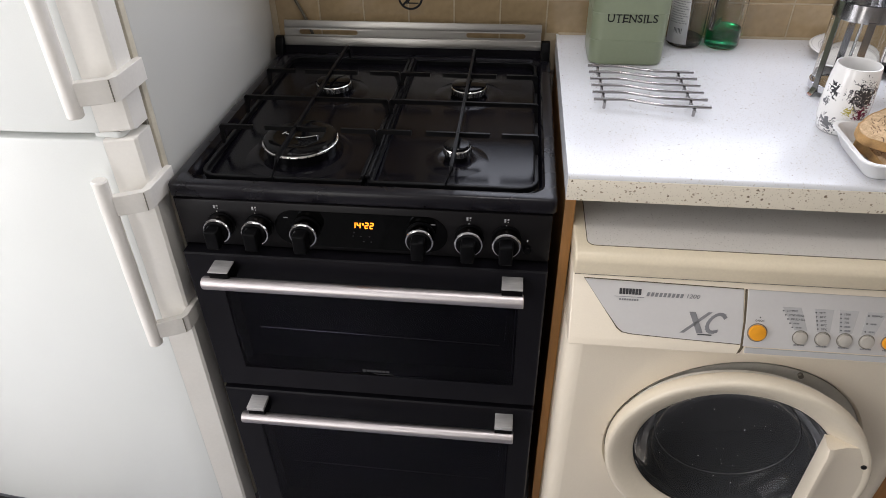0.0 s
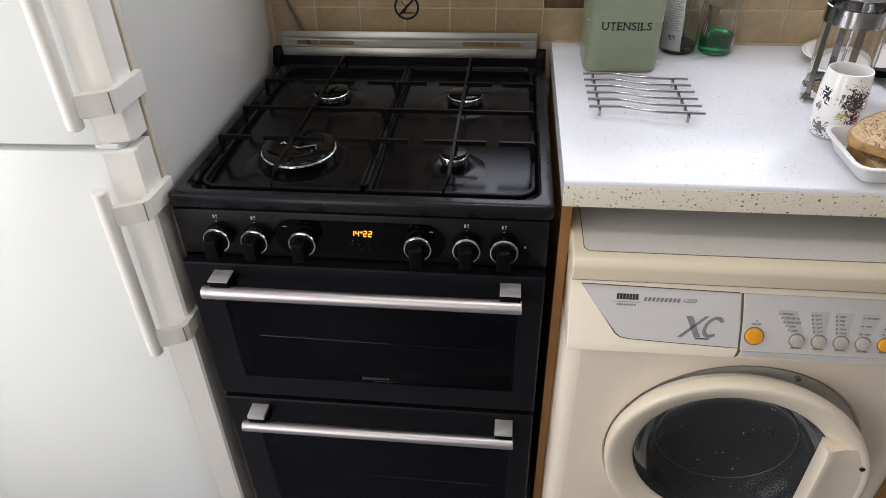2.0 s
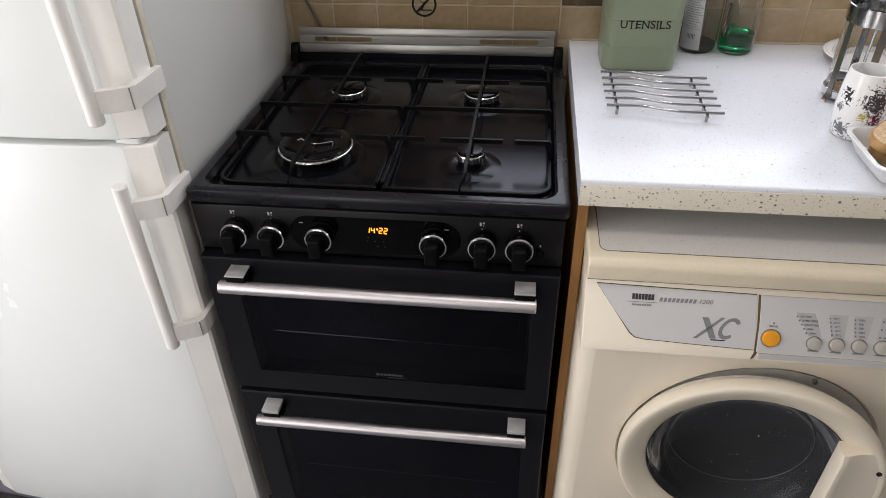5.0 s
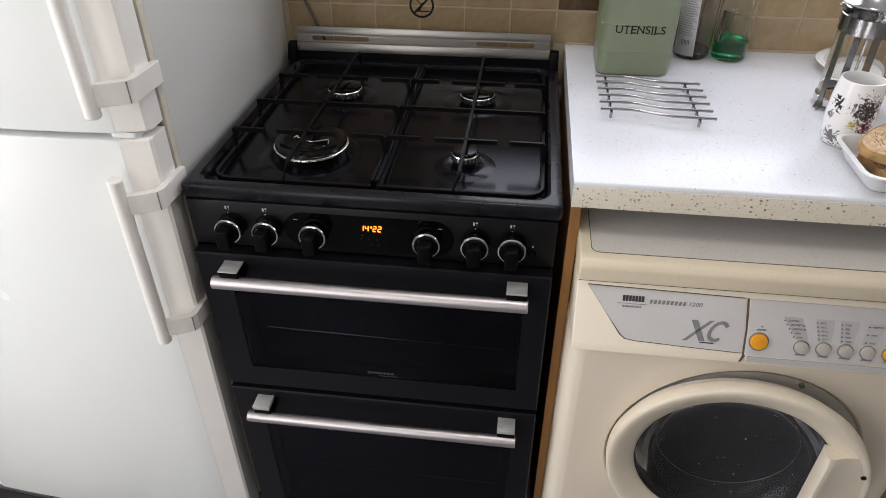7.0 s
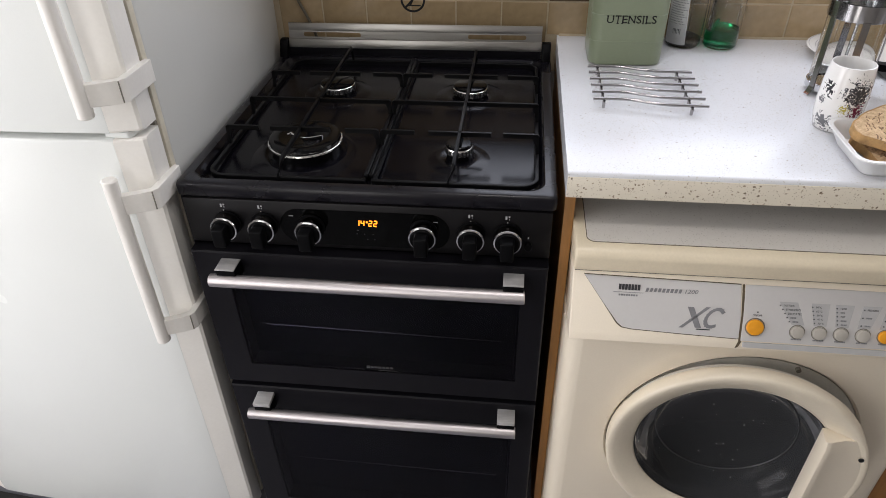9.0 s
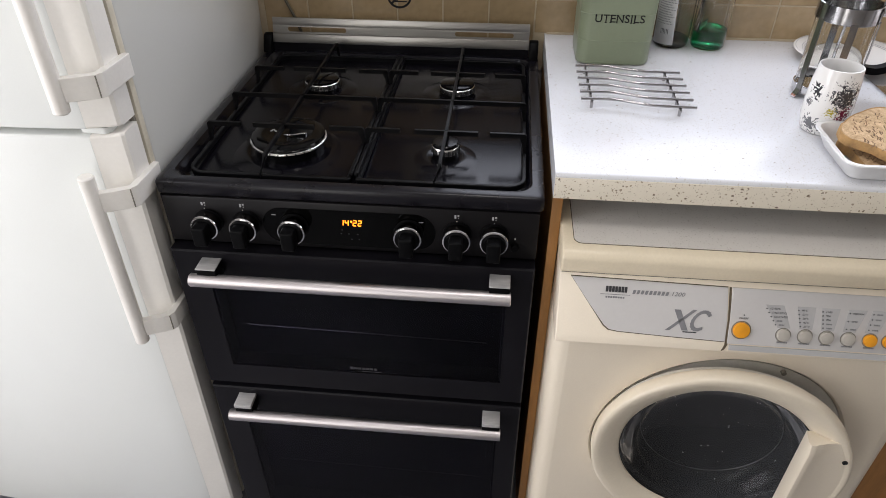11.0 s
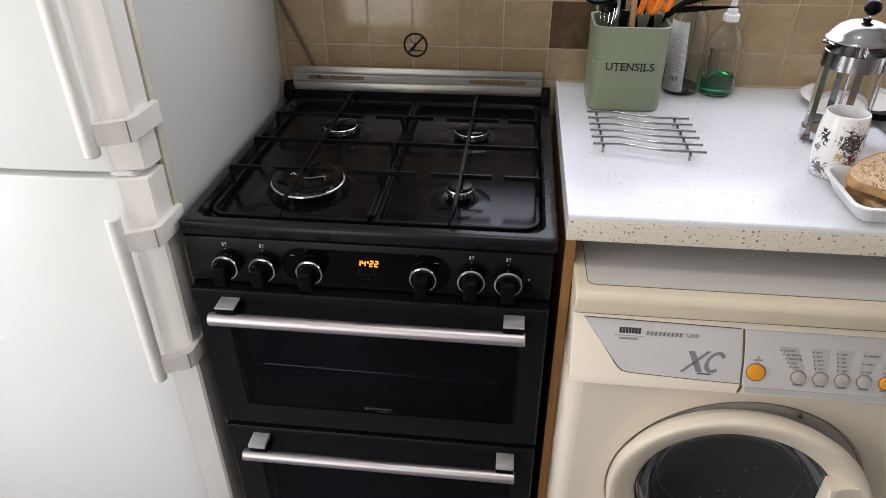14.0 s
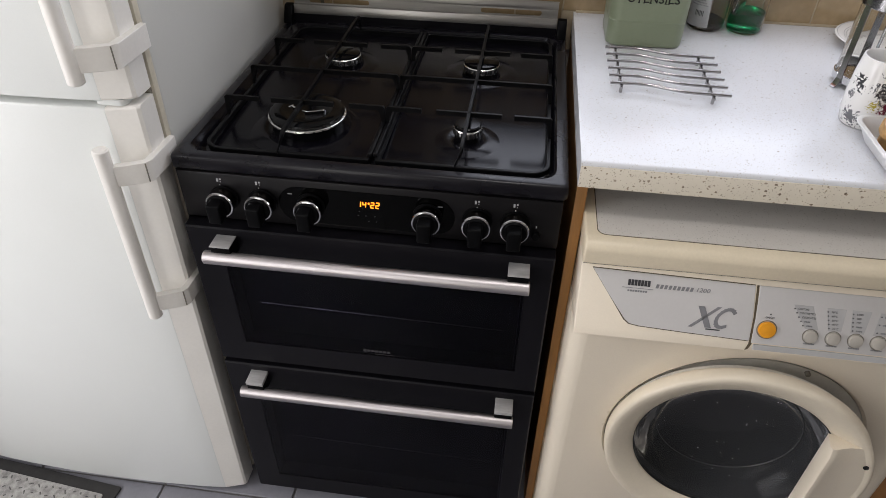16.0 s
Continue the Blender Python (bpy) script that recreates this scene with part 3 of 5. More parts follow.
def grate(xs, outer, inner):
    """A pan support: xs the rod over the burners, outer and inner the side bars' places."""
    zt, h, t = 0.928, 0.0038, 0.0024
    s = 1 if inner > outer else -1

    def ring(inset, z):
        pts = []
        lo, hi, r = min(outer, inner) + inset, max(outer, inner) - inset, 0.030 - inset
        for cx, cy, a0, rr in ((hi, 0.032 + inset, -90, r if s < 0 else 0.004), (hi, 0.549 - inset, 0, r if s < 0 else 0.004), (lo, 0.549 - inset, 90, r if s > 0 else 0.004), (lo, 0.032 + inset, 180, r if s > 0 else 0.004)):
            px, py = (cx - rr if cx == hi else cx + rr), (cy + rr if cy < 0.2 else cy - rr)
            pts += [Vector((px + rr * math.cos(radians(a0 + 15 * i)), py + rr * math.sin(radians(a0 + 15 * i)), z)) for i in range(7)]
        return pts
    g = part("pan_support", lofted([ring(0.0, 0.8880), ring(0.0, 0.8965), ring(0.001, 0.8975), ring(0.0055, 0.8975), ring(0.0065, 0.8965), ring(0.0065, 0.8880), ring(0.0, 0.8880)], False, False), CAST, cooker, "black cast pan support frame with rounded corners", 40)
    part("side_bar", box(inner - 0.0034, inner + 0.0034, 0.040, 0.541, 0.8978, 0.9045, 0.0012), CAST, g)
    part("bar", strap([(xs - 0.010, 0.034, 0.896), (xs - 0.004, 0.033, 0.912), (xs, 0.036, zt - 0.002), (xs, 0.046, zt), (xs, 0.520, zt), (xs, 0.536, zt - 0.002), (xs, 0.544, 0.912), (xs, 0.546, 0.896)], h, t), CAST, g, "", 30)

    def arm(y, x_from, x_to, bent):
        part("bar", strap([(x_to, y, zt), (x_from, y, zt)], h, t), CAST, g, "", 30)
        if bent:
            k = 1 if x_to > x_from else -1
            part("leg", prism([(x_from + k * 0.001, 0.896), (x_from + k * 0.0035, 0.914), (x_from + k * 0.008, zt - h), (x_from, zt + h), (x_from - k * 0.003, zt + h - 0.003), (x_from - k * 0.004, 0.896)], "y", y - t, y + t), CAST, g, "", 30)
    for y in (0.142, 0.262, 0.390):
        if y == 0.262:
            arm(y, outer + s * 0.004, xs, True)
            arm(y, inner, xs, True)
        else:
            arm(y, outer + s * 0.004, outer + s * 0.060, True)
            arm(y, xs - 0.052, xs + 0.052, False)
            arm(y, inner, inner - s * 0.055, True)


grate(0.168, 0.036, 0.3010)
grate(0.440, 0.572, 0.3090)

# rear upstand
def slotted_band(x0, x1, low_edge, high_edge, slots, thick):
    """A sheet between two edges (y, z) with round-ended slots through it."""
    def at(x, u):
        return Vector((x, low_edge[0] + (high_edge[0] - low_edge[0]) * u, low_edge[1] + (high_edge[1] - low_edge[1]) * u))
    cols = {x0: 0.0, x1: 0.0}
    for a, b in slots:
        for i in range(9):
            q = math.sin(math.pi / 2 * i / 8)
            h = 0.30 * math.sqrt(max(0.0, 1 - (1 - q) ** 2))
            cols[a + 0.005 * q] = cols[b - 0.005 * q] = h
    xs = sorted(cols)
    bm = bmesh.new()
    for sign in (-1, 1):
        for xa, xb in zip(xs, xs[1:]):
            ha, hb = cols[xa], cols[xb]
            if sign < 0:
                quad = [at(xa, 0.0), at(xb, 0.0), at(xb, 0.5 - hb), at(xa, 0.5 - ha)]
            else:
                quad = [at(xa, 0.5 + ha), at(xb, 0.5 + hb), at(xb, 1.0), at(xa, 1.0)]
            bm.faces.new([bm.verts.new(p) for p in quad])
    bmesh.ops.remove_doubles(bm, verts=bm.verts, dist=1e-6)
    bmesh.ops.recalc_face_normals(bm, faces=bm.faces)
    bmesh.ops.solidify(bm, geom=bm.faces[:], thickness=thick)
    return bm


up = part("upstand", joined(prism([(0.5755, 0.9690), (0.5730, 0.9690), (0.5700, 0.9535), (0.5740, 0.9520), (0.5755, 0.9530)], "x", 0.0215, 0.578, 0.0004),
                            prism([(0.5755, 0.9350), (0.5725, 0.9362), (0.5690, 0.9345), (0.5650, 0.9170), (0.5755, 0.9170)], "x", 0.0185, 0.578, 0.0004)),
          ALU, cooker, "brushed aluminium rear upstand")
part("back_plate", box(0.0185, 0.578, 0.5660, 0.5750, 0.8990, 0.9169), CHARCOAL, cooker, "black strip below the upstand", 0)
part("slotted_strip", slotted_band(0.0200, 0.5778, (0.5725, 0.9360), (0.5741, 0.9524), ((0.053, 0.183), (0.419, 0.545)), 0.0010), ALU, up, "recessed strip with two slots")
for a, b in ((-0.001, 0.017), (0.579, 0.598)):
    part("end_cap", prism([(0.548, 0.8996), (0.585, 0.8996), (0.585, 0.930), (0.578, 0.935), (0.565, 0.934), (0.555, 0.918)], "x", a, b, 0.002), BLACK_PLASTIC, up, "black plastic end cap")

# fascia
fascia = part("fascia", joined(box(0.005, 0.595, -0.002, 0.012, 0.787, 0.873, 0.003)), FASCIA_STEEL, cooker, "charcoal control fascia")
disp = part("display_window", prism(rounded(0.163, 0.437, 0.795, 0.861, 0.0325, 10), "y", -0.0032, 0.0), GLOSS_BLACK, fascia, "gloss black lozenge with clock display")
SEGMENTS = {"1": "bc", "2": "abged", "4": "fgbc"}


def clock_digit(ch, x, z, w, h):
    """One figure of the lit clock, built of its bars, leaning a little."""
    t = 0.0017
    places = {"a": (0, h / 2, w, t), "g": (0, 0, w, t), "d": (0, -h / 2, w, t), "b": (w / 2, h / 4, t, h / 2), "c": (w / 2, -h / 4, t, h / 2), "f": (-w / 2, h / 4, t, h / 2), "e": (-w / 2, -h / 4, t, h / 2)}
    lean = on_front(x, -0.0036, z) @ Matrix(((1, 0.10, 0, 0), (0, 1, 0, 0), (0, 0, 1, 0), (0, 0, 0, 1)))
    bars = [flat_bar(lean @ Matrix.Translation((places[q][0], places[q][1], 0.00002 * i)), places[q][2] * 0.92, places[q][3] * 0.92) for i, q in enumerate(SEGMENTS[ch])]
    part("clock_digit", joined(*bars), CLOCK_GLOW, disp, "glowing amber figure", 0)


for ch, x in (("1", 0.2905), ("4", 0.2985), ("2", 0.3110), ("2", 0.3190)):
    clock_digit(ch, x, 0.8400, 0.0048, 0.0098)
part("clock_dot", joined(flat_bar(on_front(0.3056, -0.0036, 0.8424), 0.0032, 0.0016), flat_bar(on_front(0.3056, -0.00361, 0.8424), 0.0016, 0.0040)), CLOCK_GLOW, disp, "glowing amber mark", 0)
for x, z in ((0.288, 0.819), (0.300, 0.819), (0.314, 0.819), (0.304, 0.809), (0.316, 0.809), (0.290, 0.826)):
    part("mark", flat_bar(on_front(x, -0.0036, z), 0.0020, 0.0010), PRINT_FAINT, disp, "", 0)
for x in (0.183, 0.415):
    part("mark", flat_bar(on_front(x, -0.0036, 0.848), 0.007, 0.0014), PRINT_GREY, disp, "", 0)


def knob(x, z=0.830):
    k = part("knob", lathe([(0.0215, 0), (0.0225, 0.002), (0.0225, 0.0035), (0.0185, 0.0042), (0, 0.0042)], (x, -0.0025, z), Matrix.Rotation(radians(90), 4, "X"), 40), BLACK_PLASTIC, fascia, "black control knob with chrome ring")
    part("barrel", lathe([(0.0195, 0), (0.0195, 0.016), (0.0190, 0.0175), (0, 0.0175)], (x, -0.006, z), Matrix.Rotation(radians(90), 4, "X"), 40), DARK_CHROME, k, "dark chrome knob collar")
    part("ring", lathe([(0.0190, 0), (0.0214, 0.0004), (0.0221, 0.002), (0.0214, 0.0036), (0.0185, 0.0042)], (x, -0.0225, z), Matrix.Rotation(radians(90), 4, "X"), 40), CHROME, k, "bright chrome ring")
    part("face", lathe([(0.0195, 0), (0.0192, 0.004), (0.0175, 0.006), (0, 0.0068)], (x, -0.0245, z), Matrix.Rotation(radians(90), 4, "X"), 40), BLACK_PLASTIC, k)
    part("grip", moved(box(-0.0105, 0.0105, -0.022, 0.0, -0.019, 0.0145, 0.003, 3), Matrix.Translation((x, -0.0275, z))), BLACK_PLASTIC, k, "raised black grip")
    part("pointer", box(x - 0.0005, x + 0.0005, -0.0258, -0.0230, z + 0.0155, z + 0.0195), PRINT_PALE, k, "", 0)


for x in (0.076, 0.1375, 0.2145, 0.396, 0.471, 0.528):
    knob(x)
for x in (0.072, 0.134, 0.470, 0.527):
    part("hob_symbol", joined(flat_bar(on_front(x - 0.0024, -0.0026, 0.8612), 0.0028, 0.0058), flat_bar(on_front(x + 0.0022, -0.0026, 0.8630), 0.0026, 0.0026), flat_bar(on_front(x + 0.0022, -0.0026, 0.8585), 0.0014, 0.0014)), PRINT_SOFT, fascia, "small printed burner symbol", 0)
    part("off_dot", flat_bar(on_front(x, -0.0026, 0.8525), 0.0014, 0.0014), PRINT_PALE, fascia, "", 0)
part("lamp_symbol", flat_bar(on_front(0.560, -0.0026, 0.826), 0.002, 0.0036), PRINT_PALE, fascia, "", 0)
part("lamp_button", lathe([(0.0065, 0), (0.0065, 0.006), (0.0055, 0.0075), (0, 0.0078)], (0.560, -0.002, 0.811), Matrix.Rotation(radians(90), 4, "X"), 24), BLACK_PLASTIC, fascia, "small black lamp button")


def oven_door(z0, z1, wz0, wz1, hz):
    wx0, wx1 = 0.060, 0.553
    def loop(x0, x1, a, b, y):
        return [Vector((x, y, z)) for x, z in ((x0, a), (x1, a), (x1, b), (x0, b))]
    d = part("oven_door", lofted([loop(wx0, wx1, wz0, wz1, 0.004), loop(0.006, 0.594, z0, z1, 0.004), loop(0.006, 0.594, z0, z1, -0.0195), loop(0.0085, 0.5915, z0 + 0.0025, z1 - 0.0025, -0.022),
                                  loop(wx0, wx1, wz0, wz1, -0.022), loop(wx0, wx1, wz0, wz1, 0.004)], False, False), CHARCOAL, cooker, "charcoal oven door with dark glass window", 20)
    part("glass", box(wx0, wx1, -0.0215, -0.0185, wz0, wz1), OVEN_GLASS, d, "dark tinted oven glass", 0)
    cav = part("oven_lining", joined(box(wx0, wx1, 0.0135, 0.0145, wz0, wz1), box(wx0 - 0.0, wx0 + 0.004, -0.017, 0.0135, wz0, wz1), box(wx1 - 0.004, wx1, -0.017, 0.0135, wz0, wz1),
                                     box(wx0, wx1, -0.017, 0.0135, wz0, wz0 + 0.002)), LINING, d, "dark enamel lining", 0)
    zs = wz0 + 0.42 * (wz1 - wz0)
    part("shelf_rod", tube([(0.100, -0.004, zs + 0.012), (0.525, -0.004, zs + 0.004)], 0.0007, 8), ROD, d, "thin wire shelf rod")
    for k in range(5):
        part("vent_dot", flat_bar(on_front(0.534 + 0.001 * (k % 2), -0.0165, wz1 - 0.022 - 0.013 * k), 0.0012, 0.0012), PRINT_PALE, d, "", 0)
    h = part("handle", cylinder((0.044, -0.051, hz), (0.559, -0.051, hz), 0.0112, 32, bevel=0.0012), STEEL, d, "brushed steel bar handle")
    for x in (0.0738, 0.5405):
        part("handle_post", box(x - 0.0160, x + 0.0160, -0.0520, -0.0215, hz - 0.004, hz + 0.0226, 0.0012), BLACK_PLASTIC, h)
        part("handle_block", box(x - 0.0163, x + 0.0163, -0.0540, -0.0216, hz + 0.0227, hz + 0.0247 + 0.006 * (hz < 0.5), 0.0007), TAG, h, "flat brushed metal plate on the handle post")
    return d


top_door = oven_door(0.470, 0.782, 0.521, 0.704, 0.745)
low_door = oven_door(0.036, 0.458, 0.090, 0.372, 0.413)
part("badge", joined(*[flat_bar(on_front(0.306 + 0.0072 * (i - 3), -0.0219, 0.5335), 0.0052, 0.0062 if i in (0,) else 0.0046) for i in range(7)], flat_bar(on_front(0.320, -0.0219, 0.5265), 0.036, 0.0008)), PRINT_FAINT, top_door, "faint grey printed badge", 0)

# ---------------- end panel, worktop, sink ----------------
end_panel = thing("end_panel", (0.62, 0.31, 0.0), "oak-veneered end panel beneath the worktop beside the cooker", "panel")
part("board", box(0.6125, 0.6275, 0.0215, 0.600, 0.0, 0.8995), WOOD, end_panel, "", 0)
part("edge_lipping", box(0.6122, 0.6278, 0.0200, 0.0214, 0.0, 0.8995, 0.0004), WOOD, end_panel, "worn oak edge strip")
WZ = 0.941
KX0, KX1, KY0, KY1 = 1.26, 1.66, 0.13, 0.47          # hole for the sink bowl


def worktop_mesh():
    x0, x1, y0, y1, z0, z1 = 0.6105, 2.55, 0.003, 0.6045, 0.9005, WZ
    r = 0.006
    edge = [(y0, z0), (y0, z1 - r)] + [(y0 + r - r * math.cos(a), z1 - r + r * math.sin(a)) for a in [radians(18 * i) for i in range(1, 6)]]
    front = prism(edge + [(KY0, z1), (KY0, z0)], "x", x0, x1)
    return joined(front, box(x0, KX0, KY0, y1, z0, z1), box(KX1, x1, KY0, y1, z0, z1), box(KX0, KX1, KY1, y1, z0, z1))


worktop = tagged(part("worktop", worktop_mesh(), WORKTOP, None), "white worktop speckled with grey and brown flecks", "worktop")
part("edge_strip", box(0.6108, 2.55, 0.0012, 0.0029, 0.9008, 0.9352, 0.0004), WORKTOP_EDGE, worktop, "beige flecked edging, darkened for the shade of the front edge")
part("sealant", tube([(0.615, 0.602, WZ + 0.001), (2.5, 0.602, WZ + 0.001)], 0.0035, 8), GROUT, worktop, "pale sealant along the wall")

sink = thing("sink", (1.5, 0.3, WZ), "stainless steel sink with a drainer set in the worktop", "sink")
part("rim", joined(box(1.196, KX0 + 0.006, 0.10, 0.50, WZ + 0.0005, WZ + 0.0045, 0.0015), box(KX1 - 0.006, 2.1, 0.10, 0.50, WZ + 0.0005, WZ + 0.0045, 0.0015),
                   box(KX0 + 0.006, KX1 - 0.006, 0.10, KY0 + 0.006, WZ + 0.0005, WZ + 0.0045), box(KX0 + 0.006, KX1 - 0.006, KY1 - 0.006, 0.50, WZ + 0.0005, WZ + 0.0045)), CHROME, sink, "bright steel sink rim")


def bowl():
    rings = [[Vector((x, y, z)) for x, y in rounded(KX0 + i, KX1 - i, KY0 + i, KY1 - i, 0.06, 6)] for i, z in ((0.0045, WZ + 0.004), (0.008, WZ - 0.01), (0.02, WZ - 0.12), (0.05, WZ - 0.15))]
    return lofted(rings, False, True)


part("bowl", bowl(), STEEL, sink, "deep brushed steel bowl", 50)
part("waste", lathe([(0.04, WZ - 0.149), (0.035, WZ - 0.146), (0, WZ - 0.148)], (1.46, 0.3, 0)), DARK, sink)
tagged(part("base_cabinet", joined(box(1.245, 2.5, 0.03, 0.60, 0.12, 0.8995), box(1.245, 2.5, 0.08, 0.60, 0.0, 0.12)), WOOD, None, "", 0), "oak base cabinet under the sink", "cabinet")

# ---------------- washing machine ----------------
MX0, MX1, MY = 0.628, 1.221, -0.065
washer = thing("washing_machine", (0.9245, 0.22, 0.0), "aged cream front-loading washing machine with its door ajar", "washing machine")
DC = Vector((0.928, MY, 0.451))               # middle of the porthole
DR = 0.2200


def washer_front():
    """Front sheet with a round hole, its left and right edges rounded over."""
    n = 64
    hole = [(DC.x + (DR - 0.012) * math.cos(2 * math.pi * i / n), DC.z + (DR - 0.012) * math.sin(2 * math.pi * i / n)) for i in range(n)]
    x0, x1, z0, z1 = MX0 + 0.0285, MX1 - 0.0285, 0.10, 0.697
    outer = []
    for hx, hz in hole:
        dx, dz = hx - DC.x, hz - DC.z
        k = min(((x1 if dx > 0 else x0) - DC.x) / dx if abs(dx) > 1e-6 else 9e9, ((z1 if dz > 0 else z0) - DC.z) / dz if abs(dz) > 1e-6 else 9e9)
        outer.append([DC.x + dx * k, DC.z + dz * k])
    for cx, cz in ((x0, z0), (x0, z1), (x1, z0), (x1, z1)):
        i = min(range(n), key=lambda q: (outer[q][0] - cx) ** 2 + (outer[q][1] - cz) ** 2)
        outer[i] = [cx, cz]
    rings = [[Vector((x, MY + 0.035, z)) for x, z in hole], [Vector((x, MY + 0.004, z)) for x, z in hole],
             [Vector((DC.x + (x - DC.x) * 1.02, MY, DC.z + (z - DC.z) * 1.02)) for x, z in hole], [Vector((x, MY, z)) for x, z in outer]]
    return lofted(rings, False, False)


def washer_corner(x_edge, s):
    r = 0.0275
    pts = [(x_edge + s * 0.0285, MY)] + [(x_edge + s * (0.0005 + r - r * math.sin(a)), MY + r - r * math.cos(a)) for a in [radians(15 * i) for i in range(1, 7)]] + [(x_edge + s * 0.0005, 0.5), (x_edge + s * 0.0285, 0.5)]
    return prism(pts, "z", 0.03, 0.697)


part("body", joined(washer_front(), washer_corner(MX0, 1), washer_corner(MX1, -1), box(MX0 + 0.02, MX1 - 0.02, 0.49, 0.5, 0.03, 0.80),
                    box(MX0 + 0.02, MX1 - 0.02, MY + 0.002, MY + 0.012, 0.03, 0.099)), WASHER_WHITE, washer, "off-white enamelled steel body", 40)
part("kick_panel", box(MX0 + 0.025, MX1 - 0.025, MY + 0.004, MY + 0.02, 0.012, 0.098, 0.003), CREAM, washer)
for x in (MX0 + 0.05, MX1 - 0.05):
    for y in (0.0, 0.44):
        part("foot", cylinder((x, y, 0), (x, y, 0.032), 0.02), BLACK_PLASTIC, washer)
# lid
part("lid", joined(prism([(-0.051, 0.8078), (-0.058, 0.8118), (-0.0605, 0.838), (-0.054, 0.847), (-0.042, 0.850), (0.51, 0.850), (0.51, 0.808)], "x", MX0, MX1, 0.004, 3)), CREAM, washer, "yellowed cream plastic lid edge", 45)
part("lid_top", prism(rounded(MX0 + 0.018, MX1 - 0.018, -0.037, 0.49, 0.012), "z", 0.8495, 0.8512), LAMINATE, washer, "pale flecked laminate top")
part("laminate_joint", prism(rounded(MX0 + 0.0168, MX1 - 0.0168, -0.0382, 0.4912, 0.0128), "z", 0.8492, 0.8504), SEAM, washer, "thin dark joint round the laminate")
part("body_seam", box(MX0 + 0.004, MX1 - 0.004, MY + 0.0005, MY + 0.02, 0.6965, 0.6987), SEAM, washer, "thin dark joint under the fascia", 0)
# control fascia: slopes out towards the foot
PA, PB = Vector((0, -0.050, 0.805)), Vector((0, -0.095, 0.700))
along = (PB - PA).normalized()
PN = Vector((0, along.z, -along.y))
PLEN = (PB - PA).length


def on_panel(x, s, off=0.0):
    """A pose for print on the sloping control panel, s from its top (0) to its foot (1)."""
    p = PA + along * (PLEN * s) + PN * off
    up_ = -along
    return Matrix(((1, up_.x, PN.x, x), (0, up_.y, PN.y, p.y), (0, up_.z, PN.z, p.z), (0, 0, 0, 1)))


def panel_plate(points, off):
    """A plate on the control panel: points (x, s) drawn out to off."""
    rings = [[on_panel(x, s, o).translation for x, s in points] for o in (-0.004, off - 0.0006, off)]
    mid = sum((Vector((x, s, 0)) for x, s in points), Vector()) / len(points)
    rings[2] = [on_panel(mid.x + (x - mid.x) * 0.996, mid.y + (s - mid.y) * 0.994, off).translation for x, s in points]
    return lofted(rings, False, True)


prof = [(0.02, 0.806), (-0.0495, 0.806)] + [tuple(on_panel(0, s).translation)[1:] for s in (0.06, 0.3, 0.6, 0.86)] + [(-0.0925, 0.7025), (-0.086, 0.6995), (-0.062, 0.6985), (0.02, 0.6985)]
fas = part("control_fascia", prism(prof, "x", MX0 + 0.001, MX1 - 0.001, 0.002), WASHER_WHITE, washer, "yellowed cream control fascia", 50)
part("seam", box(MX0 + 0.003, MX1 - 0.003, -0.050, 0.02, 0.8055, 0.8090), DARK, washer, "dark joint under the lid", 0)
left_pts = [(0.646, 0.045), (0.8735, 0.080), (0.8785, 0.50), (0.8795, 0.80), (0.878, 0.815)] + [(0.79, 0.790), (0.722, 0.765), (0.708, 0.745), (0.700, 0.69), (0.674, 0.39)]
drawer = part("detergent_drawer", panel_plate(left_pts, 0.0012), PANEL_GREY, fas, "pale grey drawer front with a slanted side")
part("drawer_gap", panel_plate([(x - 0.0016 if x < 0.75 else x, q + (0.012 if q > 0.6 else -0.012)) for x, q in left_pts], 0.0005), SEAM, fas, "thin dark joint round the drawer", 0)
part("drawer_seam", panel_plate([(0.8755, 0.075), (0.8785, 0.075), (0.8835, 0.50), (0.8840, 0.86), (0.880, 0.93), (0.876, 0.95), (0.8795, 0.86), (0.8795, 0.50)], 0.0006), SEAM, fas, "", 0)
right_panel = part("button_panel", panel_plate([(0.8795, 0.075), (1.217, 0.085), (1.217, 0.845), (0.8825, 0.840), (0.8822, 0.50)], 0.0012), PANEL_GREY, fas, "pale grey button panel")
part("panel_ledge", panel_plate([(0.886, 0.855), (1.217, 0.860), (1.217, 0.94), (0.886, 0.925)], 0.0022), PANEL_WEDGE, fas, "grey ledge below the buttons")
# print on the drawer
part("badge", joined(*[flat_bar(on_panel(0.6995 + i * 0.0046, 0.190, 0.0015), 0.0038, 0.0088) for i in range(7)]), PRINT_DARK, drawer, "dark printed badge", 0)
part("badge_line", joined(flat_bar(on_panel(0.712, 0.262, 0.0015), 0.044, 0.0005), *[flat_bar(on_panel(0.6995 + i * 0.0036, 0.300, 0.0015), 0.0026, 0.0026) for i in range(8)]), PRINT_GREY, drawer, "", 0)
part("model_bars", joined(*[moved(box(-0.0019, 0.0019, -0.0030, 0.0030, -0.0004, 0.0004), on_panel(0.7395 + i * 0.0060, 0.213, 0.0015) @ Matrix(((1, 0.25, 0, 0), (0, 1, 0, 0), (0, 0, 1, 0), (0, 0, 0, 1)))) for i in range(9)]), PRINT_GREY, drawer, "", 0)
lettering("spin_speed_print", "1200", 0.0090, on_panel(0.8025, 0.213, 0.0015), PRINT_GREY, drawer, 0.019, shear=0.25)


